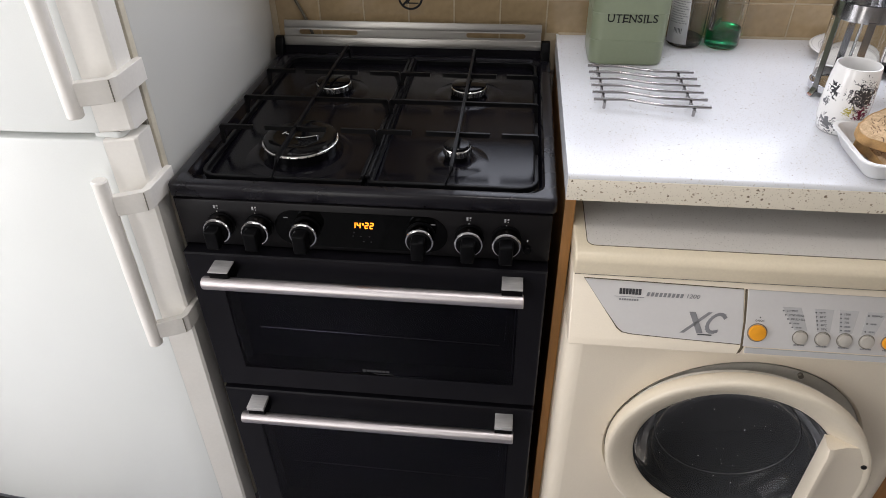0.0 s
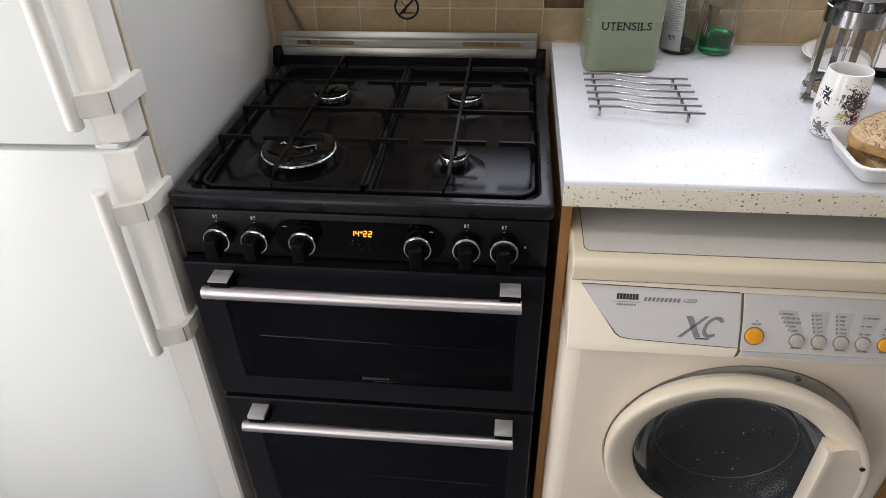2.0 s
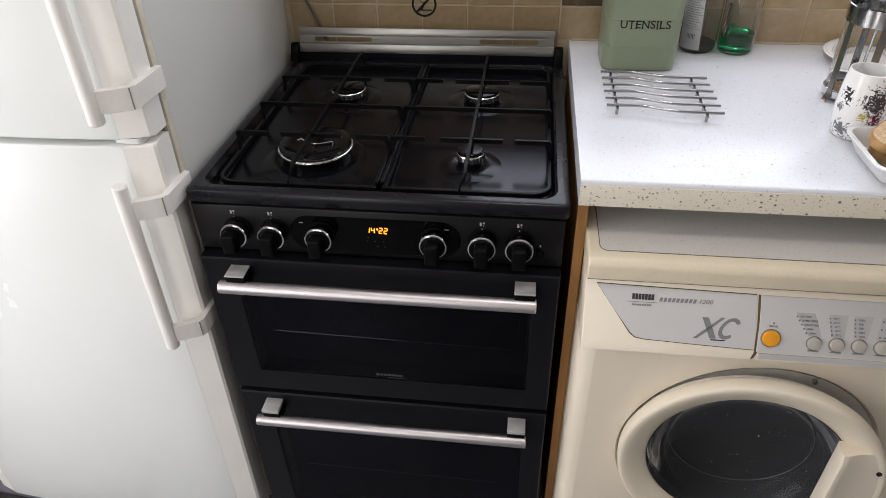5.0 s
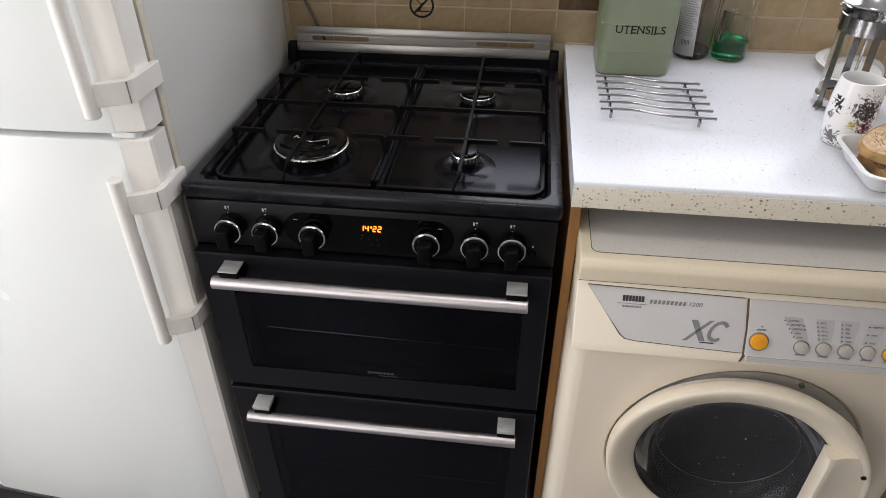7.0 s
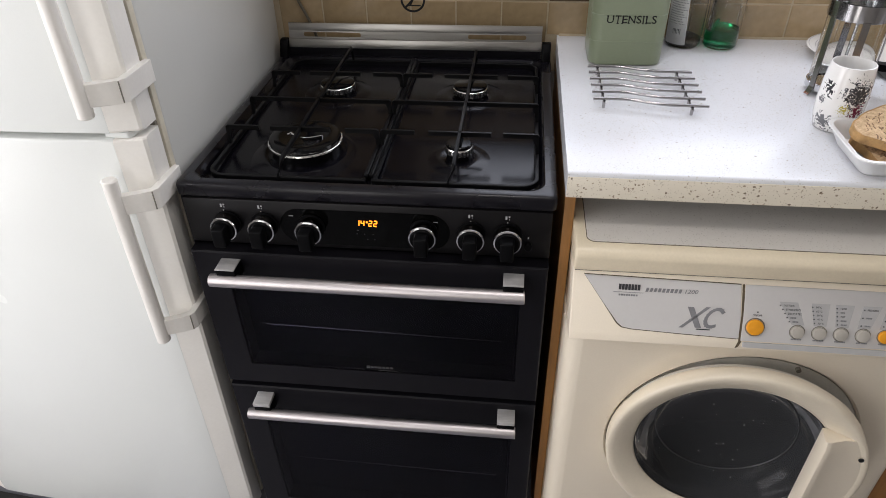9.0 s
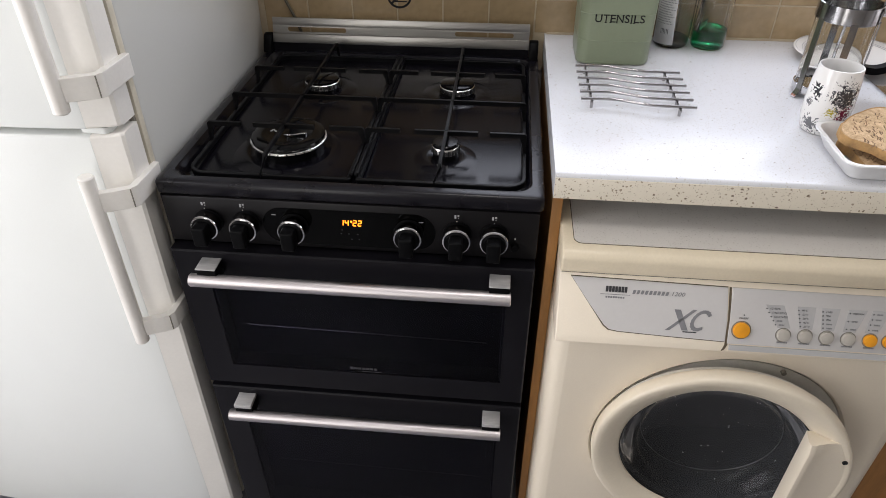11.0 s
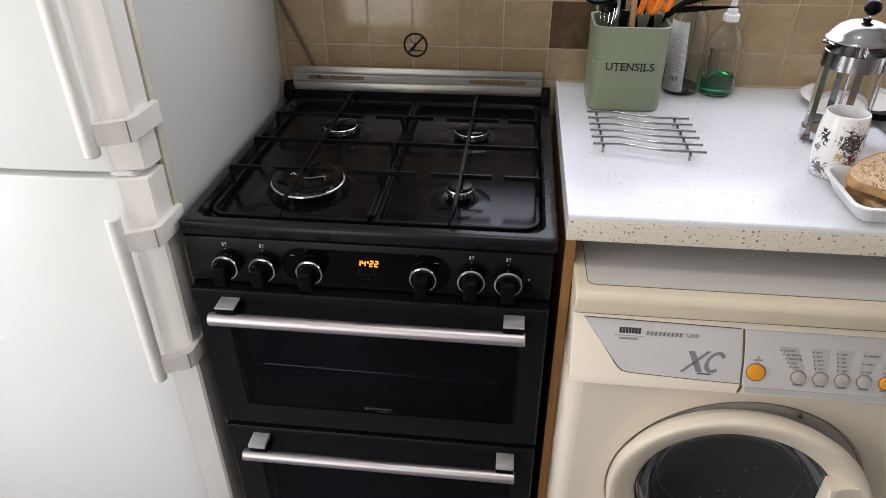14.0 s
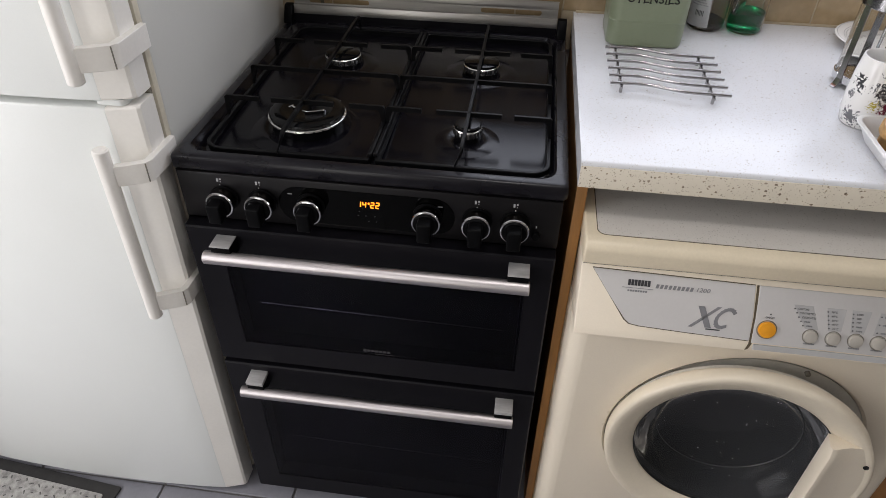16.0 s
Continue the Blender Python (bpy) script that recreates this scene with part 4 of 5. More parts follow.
def slanted(x, s, w, h, shear, dx=0.0):
    return moved(box(-w / 2, w / 2, -h / 2, h / 2, -0.0004, 0.0004), on_panel(x, s, 0.0015) @ Matrix(((1, shear, 0, dx), (0, 1, 0, 0), (0, 0, 1, 0), (0, 0, 0, 1))))


emblem = [slanted(0.812, 0.555, 0.0092, 0.032, -0.42), slanted(0.812, 0.555, 0.0058, 0.034, 1.10)]
for i in range(13):
    a = radians(50 + i * 260 / 13)
    m = on_panel(0.8405, 0.550, 0.0015) @ Matrix(((1, 0.35, 0, 0), (0, 1, 0, 0), (0, 0, 1, 0), (0, 0, 0, 1))) @ Matrix.Translation((0.0110 * math.cos(a), 0.0140 * math.sin(a), 0)) @ Matrix.Rotation(a, 4, "Z")
    emblem.append(moved(box(-0.0024, 0.0024, -0.0040, 0.0040, -0.0004, 0.0003 + 0.00001 * i), m))
part("emblem", joined(*emblem), PRINT_GREY, drawer, "large grey slanted emblem", 0)
part("emblem_line", flat_bar(on_panel(0.826, 0.715, 0.0015), 0.020, 0.0016), PRINT_DARK, drawer, "", 0)


def push_button(x, s, r, mat, label):
    turn = on_panel(x, s, 0.0008)
    b = part("button", moved(lathe([(r, 0), (r, 0.003), (r * 0.94, 0.0048), (r * 0.6, 0.0056), (0, 0.0058)], seg=32), turn), mat, right_panel, label)
    part("collar", moved(lathe([(r * 1.06, 0.0009), (r * 1.16, 0.0012), (r * 1.17, 0.0005)], seg=32), turn), GASKET, b)


push_button(0.900, 0.640, 0.0122, ORANGE, "large round orange button")
for i, x in enumerate((0.9605, 0.9915, 1.022, 1.0525, 1.083, 1.110)):
    push_button(x, 0.672, 0.0095, ORANGE if i >= 4 else BUTTON_GREY, "round orange button" if i >= 4 else "round grey button")
cols = (((0.932, 0.326), (0.9475, 0.54), 0.9605), ((0.977, 0.328), (0.983, 0.543), 0.9915), ((1.011, 0.328), (1.015, 0.544), 1.022), ((1.049, 0.33), (1.048, 0.542), 1.0525), ((1.082, 0.325), (1.079, 0.535), 1.083))
words = (("COTTONS", "SYNTHETICS", "DELICATES", "", ""), ("90°C", "60°C", "50°C", "40°C", "30°C"), ("1200", "900", "700", "", ""), ("PREWASH", "", ""), ("", "", "", ""))
for ((xa, sa), (xb, sb), bx), ws in zip(cols, words):
    wide = 0.024
    part("print_wedge", panel_plate([(xa - 0.002, sa - 0.05), (xa + wide, sa - 0.05), (bx + 0.009, 0.58), (bx - 0.009, 0.58)], 0.00135), PANEL_WEDGE, right_panel, "grey printed wedge", 0)
    n = len(ws)
    for i, w in enumerate(ws):
        x, s = xa + (xb - xa) * i / (n - 1), sa + (sb - sa) * i / (n - 1)
        part("indicator", moved(lathe([(0.0011, 0), (0.0009, 0.0005), (0, 0.0006)], seg=12), on_panel(x, s, 0.0014)), PRINT_DARK, right_panel, "", 0)
        if w:
            wid = 0.0021 * len(w)
            lettering("legend", w, 0.0042, on_panel(x + 0.0045 + wid / 2, s, 0.0015), PRINT_DARK, right_panel, wid, 0.0001)
        else:
            part("legend_bar", joined(*[flat_bar(on_panel(x + 0.0055 + 0.0021 * k, s, 0.0015), 0.0015, 0.0022) for k in range(4)]), PRINT_GREY, right_panel, "", 0)
    part("legend_bar", joined(*[flat_bar(on_panel(bx - 0.0065 + 0.0022 * k, 0.775, 0.0015), 0.0015, 0.0019) for k in range(7)]), PRINT_GREY, right_panel, "", 0)
lettering("legend", "ON/OFF", 0.0042, on_panel(0.9015, 0.480, 0.0015), PRINT_DARK, right_panel, 0.013, 0.0001)
part("indicator", moved(lathe([(0.0011, 0), (0.0009, 0.0005), (0, 0.0006)], seg=12), on_panel(0.9015, 0.435, 0.0014)), PRINT_DARK, right_panel, "", 0)
# porthole recess, seal and drum
TO_FRONT = Matrix.Rotation(radians(90), 4, "X")
recess = part("porthole_recess", lathe([(DR - 0.0125, 0.0), (DR - 0.0135, -0.0035), (DR - 0.030, -0.0045), (0.154, -0.006)], DC + Vector((0, 0.002, 0)), TO_FRONT, 64), RECESS, washer, "grey metal recess round the porthole")
part("seal", lathe([(0.156, -0.0085), (0.150, -0.014), (0.150, -0.055), (0.138, -0.070), (0.130, -0.062), (0.128, -0.085), (0.140, -0.11)], DC, TO_FRONT, 48), RUBBER, recess, "dark rubber door seal")
part("drum", lathe([(0.142, -0.10), (0.215, -0.12), (0.22, -0.38), (0, -0.39)], DC, TO_FRONT, 48), DRUM, washer, "steel drum, darkened for the shade inside", 50)
part("hinge_screw", cylinder(DC + Vector((0.066, 0.002, 0.1900)), DC + Vector((0.066, -0.004, 0.1900)), 0.004, 16), GASKET, recess)
# door, ajar on its left hinge
DD = DC + Vector((-0.004, -0.005, 0.012))       # middle of the door ring
HX = DD.x - 0.204
HINGE = Matrix.Translation((HX, MY, 0)) @ Matrix.Rotation(radians(-6.5), 4, "Z") @ Matrix.Translation((-HX, -MY, 0))
door_turn = HINGE @ Matrix.Translation(DD) @ TO_FRONT
wdoor = part("door", moved(lathe([(0.160, -0.010), (0.1568, -0.006), (0.1568, 0.0015), (0.1590, 0.0045), (0.167, 0.0100), (0.180, 0.0175), (0.190, 0.0226), (0.1975, 0.0248), (0.2020, 0.0242), (0.2042, 0.0215), (0.2050, 0.003), (0.202, -0.001), (0.160, -0.010)], seg=96), door_turn), RING, washer, "round cream plastic door ring, ajar", 60)
part("door_glass", moved(lathe([(0.1575, -0.0010), (0.1555, -0.004), (0.1515, -0.016), (0.1440, -0.034), (0.131, -0.052), (0.105, -0.066), (0.055, -0.072), (0, -0.073), (0, -0.069), (0.055, -0.068), (0.103, -0.062), (0.128, -0.049), (0.1405, -0.032), (0.1480, -0.016), (0.1520, -0.006), (0.1560, -0.004)][::-1], seg=64), door_turn), DOOR_GLASS, wdoor, "bowl-shaped door glass", 60)
part("glass_edge", moved(lathe([(0.1572, 0.0010), (0.1550, 0.0006), (0.1550, -0.0008), (0.1572, -0.0008)], seg=64), door_turn), RUBBER, wdoor, "thin dark edge of the door glass", 60)
# thin grey ring added to draw the reflected arcs in the bowl
part("glass_arc", moved(lathe([(0.1185 + 0.0013 * math.cos(radians(q)), -0.0535 + 0.0013 * math.sin(radians(q))) for q in range(0, 361, 45)], seg=64), door_turn), GLASS_ARC, wdoor, "grey ring drawn for the arcs mirrored in the glass", 60)
part("inner_ring", moved(lathe([(0.1565, -0.010), (0.1565, -0.014), (0.196, -0.012), (0.196, -0.002)], seg=64), door_turn), RECESS, wdoor, "", 60)


rnd = random.Random(21)
drops = []
for i in range(46):
    a, r = rnd.uniform(0, 6.28), 0.128 * math.sqrt(rnd.random())
    s = rnd.choice((0.0004, 0.0005, 0.0008))
    drops.append(moved(lathe([(s, 0), (s * 0.7, s * 0.6), (0, s * 0.8)], seg=8), door_turn @ Matrix.Translation((r * math.cos(a), r * math.sin(a), -0.066 + 0.030 * (r / 0.12) ** 3))))
tagged(part("droplets", joined(*drops), LABEL_PAPER, wdoor, "specks of dried water", 60), kind="stuff")


def door_grip():
    """A fin along a chord of the ring: steep towards the glass, sloping away to the ring outside."""
    rings = []
    for i in range(13):
        v = -0.104 + 0.204 * i / 12
        end = max(0.0, abs(i - 6) - 5) * 0.5
        out = math.sqrt(0.192 ** 2 - v * v)
        top = 0.040 - 0.010 * end
        ridge = 0.011
        rings.append([Vector(p) for p in ((0.118, v, 0.006), (0.1165, v, top - 0.004), (0.1195, v, top), (0.118 + ridge - 0.004, v, top), (0.118 + ridge, v, top - 0.002), (0.118 + ridge + 0.5 * (out - 0.118 - ridge), v, 0.0275 - 0.003 * end), (out, v, 0.0235), (out, v, 0.006))])
    return moved(lofted(rings), door_turn)


part("handle", door_grip(), WASHER_WHITE, wdoor, "pale moulded door handle", 45)
part("handle_screw", moved(lathe([(0.0042, 0.0), (0.0040, 0.0018), (0.002, 0.0012), (0, 0.001)], (0.1825, 0.060, 0.0245), seg=16), door_turn), DARK, wdoor)

# ---------------- things on the worktop ----------------
ubox = thing("utensil_holder", (0.735, 0.49, WZ), "square sage green enamel utensil tin with black lettering", "utensil holder")


def tin():
    def ring(i, z, r=0.022):
        return [Vector((x, y, z)) for x, y in rounded(0.6645 + i, 0.8055 - i, 0.428 + i, 0.552 - i, r, 6)]
    return lofted([ring(0.006, WZ + 0.0005), ring(0.002, WZ + 0.003), ring(0.001, WZ + 0.010), ring(0.0005, WZ + 0.047), ring(0.0, WZ + 0.048), ring(0.0005, WZ + 0.049), ring(0.0, WZ + 0.097), ring(-0.0006, WZ + 0.098), ring(0.0, WZ + 0.099), ring(-0.001, WZ + 0.161), ring(-0.0016, WZ + 0.1635), ring(0.0005, WZ + 0.1645), ring(0.003, WZ + 0.163), ring(0.003, WZ + 0.01), ring(0.02, WZ + 0.006)], True, True)


part("tin", tin(), SAGE, ubox, "", 18)
# slab-serif capitals: share of the line, and the feet (across the letter, top or bottom) of each
x_pen, cap = 0.6905, 0.0148
for ch, wide, feet in (("U", 0.0148, ((0.10, 1), (0.90, 1))), ("T", 0.0128, ((0.5, 0),)), ("E", 0.0116, ((0.10, 1), (0.10, 0))), ("N", 0.0150, ((0.08, 1), (0.08, 0), (0.92, 1))),
                       ("S", 0.0106, ()), ("I", 0.0056, ((0.5, 1), (0.5, 0))), ("L", 0.0116, ((0.14, 1), (0.14, 0))), ("S", 0.0106, ())):
    glyph_w = 0.0021 if ch == "I" else wide * 0.84
    mid = x_pen + wide / 2
    glyph = lettering("letter", ch, 0.0205, on_front(mid, 0.4275, WZ + 0.0895), INK, ubox, glyph_w, bold=0.0001)
    for u, top in feet:
        part("serif", flat_bar(on_front(mid + (u - 0.5) * glyph_w, 0.4274, WZ + 0.0895 + (cap / 2 - 0.0006) * (1 if top else -1)), 0.0042, 0.0010), INK, glyph, "", 0)
    x_pen += wide

# utensils standing in the tin
ladle = thing("ladle", (0.69, 0.49, WZ + 0.007), "shiny steel ladle with a black rim standing in the utensil tin", "ladle")
part("bowl", moved(lathe([(0.0, -0.062), (0.014, -0.058), (0.025, -0.036), (0.036, 0.0), (0.0345, 0.0), (0.0235, -0.035), (0.013, -0.056), (0, -0.060)], seg=28), Matrix.Translation((0.676, 0.478, 1.164)) @ Matrix.Rotation(radians(-22), 4, "Y") @ Matrix.Rotation(radians(30), 4, "X")), CHROME, ladle)
part("rim", moved(lathe([(0.036 + 0.0036 * math.cos(radians(a)), 0.0036 * math.sin(radians(a))) for a in range(0, 361, 45)], seg=32), Matrix.Translation((0.676, 0.478, 1.164)) @ Matrix.Rotation(radians(-22), 4, "Y") @ Matrix.Rotation(radians(30), 4, "X")), BLACK_PLASTIC, ladle, "black rim")
part("stem", strap(curve_points([(0.705, 0.50, WZ + 0.01), (0.696, 0.49, 1.06), (0.694, 0.486, 1.125), (0.700, 0.486, 1.140)]), 0.006, 0.001, Vector((1, 0, 0))), CHROME, ladle)
whisk = thing("whisk", (0.71, 0.47, WZ + 0.007), "steel wire whisk standing in the utensil tin", "whisk")
for i in range(5):
    a = i * math.pi / 5
    part("wire", tube(curve_points([(0.690, 0.470, 1.06), (0.688 + 0.016 * math.cos(a), 0.468 + 0.016 * math.sin(a), 1.12), (0.686 + 0.014 * math.cos(a), 0.466 + 0.014 * math.sin(a), 1.16), (0.685, 0.465, 1.172)]), 0.0009, 6), CHROME, whisk)
part("handle", cylinder((0.700, 0.475, WZ + 0.01), (0.690, 0.470, 1.062), 0.007), CHROME, whisk)
spoon = thing("wooden_spoon", (0.735, 0.49, WZ + 0.007), "pale wooden spoon standing in the utensil tin", "spoon")
part("handle", tube([(0.745, 0.49, WZ + 0.01), (0.7345, 0.466, 1.10), (0.7325, 0.462, 1.19)], [0.0065, 0.006, 0.0055], 12), WOOD_SPOON, spoon)
turner = thing("slotted_turner", (0.72, 0.5, WZ + 0.007), "steel and black slotted turner standing in the utensil tin", "spatula")
part("handle", strap([(0.722, 0.51, WZ + 0.01), (0.714, 0.49, 1.12), (0.712, 0.488, 1.2)], 0.008, 0.003, Vector((1, 0, 0))), BLACK_PLASTIC, turner)
part("shaft", strap([(0.711, 0.474, WZ + 0.02), (0.706, 0.472, 1.18)], 0.003, 0.001, Vector((1, 0, 0))), CHROME, turner)


def scissor_pair(x, y, z, spread, label):
    s = thing("kitchen_scissors", (x, y, WZ + 0.007), label, "scissors")
    for k in (-1, 1):
        loop = [(x + k * (spread + 0.0105 * math.cos(a)) , y + 0.004 * k, z + 0.040 + 0.038 * math.sin(a)) for a in [2 * math.pi * i / 20 for i in range(20)]]
        ring = loop + loop[:2]
        part("grip", tube(ring, 0.0062, 10), SCISSOR_ORANGE, s, "orange plastic finger loop")
        part("blade", strap([(x + k * spread * 0.6, y + 0.004 * k, z + 0.004), (x - k * 0.002, y + 0.004 * k, z - 0.05), (x - k * 0.004, y + 0.002 * k, WZ + 0.012)], 0.006, 0.001, Vector((1, 0, 0))), CHROME, s)


scissor_pair(0.758, 0.484, 1.116, 0.014, "orange-handled kitchen scissors standing in the utensil tin")
scissor_pair(0.788, 0.494, 1.120, 0.010, "second orange-handled scissors standing in the utensil tin")
# front one is a tool handle; those behind are added to darken the tin
for hx, hy, tx in ((0.742, 0.512, 0.744), (0.768, 0.508, 0.770), (0.721, 0.466, 0.7175), (0.786, 0.520, 0.790)):
    bu = thing("black_tool_fill", (hx, hy, WZ + 0.007), "black handle in the utensil tin, the rear ones added to darken its inside", "spatula", "black tools in the tin")
    part("handle", strap([(hx, hy, WZ + 0.01), ((hx + tx) / 2, hy, 1.08), (tx, hy - 0.004, 1.128 if hy < 0.48 else 1.172)], 0.0062 if hy < 0.48 else 0.0095, 0.004, Vector((1, 0, 0))), BLACK_PLASTIC, bu)
masher = thing("black_spatula", (0.78, 0.5, WZ + 0.007), "black nylon spatula leaning in the utensil tin", "spatula")
part("handle", tube(curve_points([(0.745, 0.535, WZ + 0.012), (0.783, 0.515, 1.075), (0.812, 0.505, 1.115), (0.838, 0.500, 1.138), (0.875, 0.495, 1.150), (0.915, 0.49, 1.158)]), [0.006] * 24 + [0.0085] * 17, 10), BLACK_PLASTIC, masher)
knife = thing("bread_knife", (0.77, 0.49, WZ + 0.16), "dark flat knife resting across the utensil tin", "knife")
part("blade", lofted([[Vector((x, 0.500, z - w)), Vector((x, 0.4985, z)), Vector((x, 0.500, z + w)), Vector((x, 0.5015, z))] for x, z, w in ((0.772, 1.1185, 0.002), (0.80, 1.1195, 0.0055), (0.85, 1.1235, 0.0058), (0.90, 1.127, 0.003), (0.934, 1.129, 0.0008))]), BLACK_PLASTIC, knife)
part("handle", tube([(0.730, 0.505, 1.1105), (0.775, 0.5, 1.1185)], [0.006, 0.005], 10), BLACK_PLASTIC, knife)


def bottle(x, y, profile, liquid, soap, label):
    b = thing("soap_bottle", (x, y, WZ), label, "bottle")
    wall = [(r, WZ + h) for r, h in profile]
    inner = [(max(r - 0.0016, 0), z + (0.002 if i == 0 else 0)) for i, (r, z) in enumerate(wall)]
    part("shell", lathe([(0, WZ + 0.0005)] + wall + inner[::-1] + [(0, WZ + 0.0025)], (x, y, 0), seg=36), THIN_CLEAR, b, "clear plastic shell", 45)
    part("liquid", lathe([(0, WZ + 0.003)] + [(r - 0.002, WZ + max(h, 0.003)) for r, h in profile if h < liquid] + [(profile[2][0] - 0.002, WZ + liquid), (0, WZ + liquid)], (x, y, 0), seg=36), soap, b, "liquid soap in the bottom", 45)
    return b


big = bottle(0.867, 0.562, [(0.030, 0.001), (0.035, 0.006), (0.036, 0.04), (0.036, 0.13), (0.031, 0.155), (0.018, 0.172), (0.0145, 0.178), (0.0145, 0.198)], 0.018, SMOKE_SOAP, "clear plastic refill bottle with a white paper label")
part("cap", cylinder((0.867, 0.562, WZ + 0.194), (0.867, 0.562, WZ + 0.214), 0.017, 28, bevel=0.002), CLEAR, big)


def wrap(x, y, r, a0, a1, z0, z1, taper=0.0):
    n = 16
    rows = []
    for z, t in ((z0, 0), (z1, taper)):
        rows.append([Vector((x + r * math.cos(radians(a0 + (a1 - a0) * i / n + t)), y + r * math.sin(radians(a0 + (a1 - a0) * i / n + t)), z)) for i in range(n + 1)])
    return lofted(rows, False, False, False)


lab = part("paper_label", wrap(0.867, 0.562, 0.0366, 192, 266, WZ + 0.010, WZ + 0.150, -12), LABEL_PAPER, big, "greyish white printed label")
lab.modifiers.new("thick", "SOLIDIFY").thickness = 0.0004
part("label_print", joined(*[wrap(0.867, 0.562, 0.0369, 198, 256 - 6 * (i % 3), WZ + 0.050 + i * 0.0046, WZ + 0.0522 + i * 0.0046) for i in range(19)]), PRINT_GREY, lab, "lines of unreadable print", 0)
part("label_block", wrap(0.867, 0.562, 0.0369, 218, 246, WZ + 0.014, WZ + 0.041), PRINT_DARK, lab, "", 0)
small = bottle(0.940, 0.555, [(0.029, 0.001), (0.0335, 0.006), (0.0345, 0.03), (0.0345, 0.105), (0.031, 0.122), (0.019, 0.138), (0.0135, 0.144), (0.0135, 0.152)], 0.039, GREEN_SOAP, "clear pump bottle with a little green soap")
pump = part("pump", joined(cylinder((0.940, 0.555, WZ + 0.149), (0.940, 0.555, WZ + 0.163), 0.0155, 28, bevel=0.0015), cylinder((0.940, 0.555, WZ + 0.163), (0.940, 0.555, WZ + 0.172), 0.010, 24, bevel=0.001), cylinder((0.940, 0.555, WZ + 0.172), (0.940, 0.555, WZ + 0.190), 0.006, 20), cylinder((0.940, 0.555, WZ + 0.190), (0.940, 0.555, WZ + 0.204), 0.0105, 24, 0.009, 0.002), tube([(0.940, 0.555, WZ + 0.198), (0.942, 0.569, WZ + 0.199), (0.944, 0.582, WZ + 0.194)], 0.004, 10)), WHITE_PLASTIC, small, "white plastic pump head")
part("side_label", wrap(0.940, 0.555, 0.0350, 190, 235, WZ + 0.035, WZ + 0.100, 12), CLEAR, small, "clear sticker", 0)

# wavy trivet
trivet = thing("trivet", (0.755, 0.30, WZ), "chrome trivet of six wavy rods on two cross bars", "trivet")
for i in range(6):
    y = 0.383 - i * 0.0300
    pts = []
    for k in range(25):
        u = k / 24
        x = 0.661 + 0.187 * u
        e = 0.5 - 0.5 * math.cos(math.pi * min(1, max(0, (u - 0.22) / 0.48)))
        pts.append((x, y + 0.003 * math.sin(math.pi * u * 0.9) - 0.021 * e, 0.957))
    part("rod", tube(pts, 0.0027, 10), ROD, trivet)
for x, y0, y1 in ((0.6795, 0.225, 0.392), (0.822, 0.205, 0.372)):
    part("cross_bar", cylinder((x, y0, 0.9525), (x, y1, 0.9525), 0.0019, 10), ROD, trivet)
    for y in [y0 + 0.008 + 0.0300 * q for q in range(6)]:
        part("foot", cylinder((x, y, WZ + 0.0003 if abs(y - y0 - 0.083) > 0.06 else 0.9465), (x, y, 0.9545), 0.0026, 12), ROD, trivet)


def printed_china(name, blobs):
    """White china with printed flowers: blobs of (place, reach, colour, scale, cut)."""
    m = material(name, (0.80, 0.79, 0.77), 0.13, vary=0.02, scale=12, rough_vary=0.03)
    nt = m.node_tree
    p = nt.nodes["Principled BSDF"]
    last = p.inputs["Base Color"].links[0].from_socket
    tc = [n for n in nt.nodes if n.type == "TEX_COORD"][0]
    for place, reach, colour, scale, cut in blobs:
        d = nt.nodes.new("ShaderNodeVectorMath")
        d.operation = "DISTANCE"
        d.inputs[1].default_value = place
        nt.links.new(tc.outputs["Object"], d.inputs[0])
        wv = nt.nodes.new("ShaderNodeTexNoise")
        wv.inputs["Scale"].default_value, wv.inputs["Detail"].default_value, wv.inputs["Distortion"].default_value = scale, 1, 3.0
        nt.links.new(tc.outputs["Object"], wv.inputs["Vector"])
        k = nt.nodes.new("ShaderNodeMath")
        k.operation = "MULTIPLY_ADD"
        k.inputs[1].default_value, k.inputs[2].default_value = -0.35 / reach, 0.35
        nt.links.new(d.outputs["Value"], k.inputs[0])
        a = nt.nodes.new("ShaderNodeMath")
        a.operation = "ADD"
        nt.links.new(k.outputs[0], a.inputs[0])
        nt.links.new(wv.outputs["Fac"], a.inputs[1])
        g = nt.nodes.new("ShaderNodeMath")
        g.operation = "GREATER_THAN"
        g.inputs[1].default_value = cut
        nt.links.new(a.outputs[0], g.inputs[0])
        mx = nt.nodes.new("ShaderNodeMix")
        mx.data_type = "RGBA"
        mx.inputs[7].default_value = (*colour, 1)
        nt.links.new(g.outputs[0], mx.inputs["Factor"])
        nt.links.new(last, mx.inputs[6])
        last = mx.outputs[2]
    nt.links.new(last, p.inputs["Base Color"])
    return m


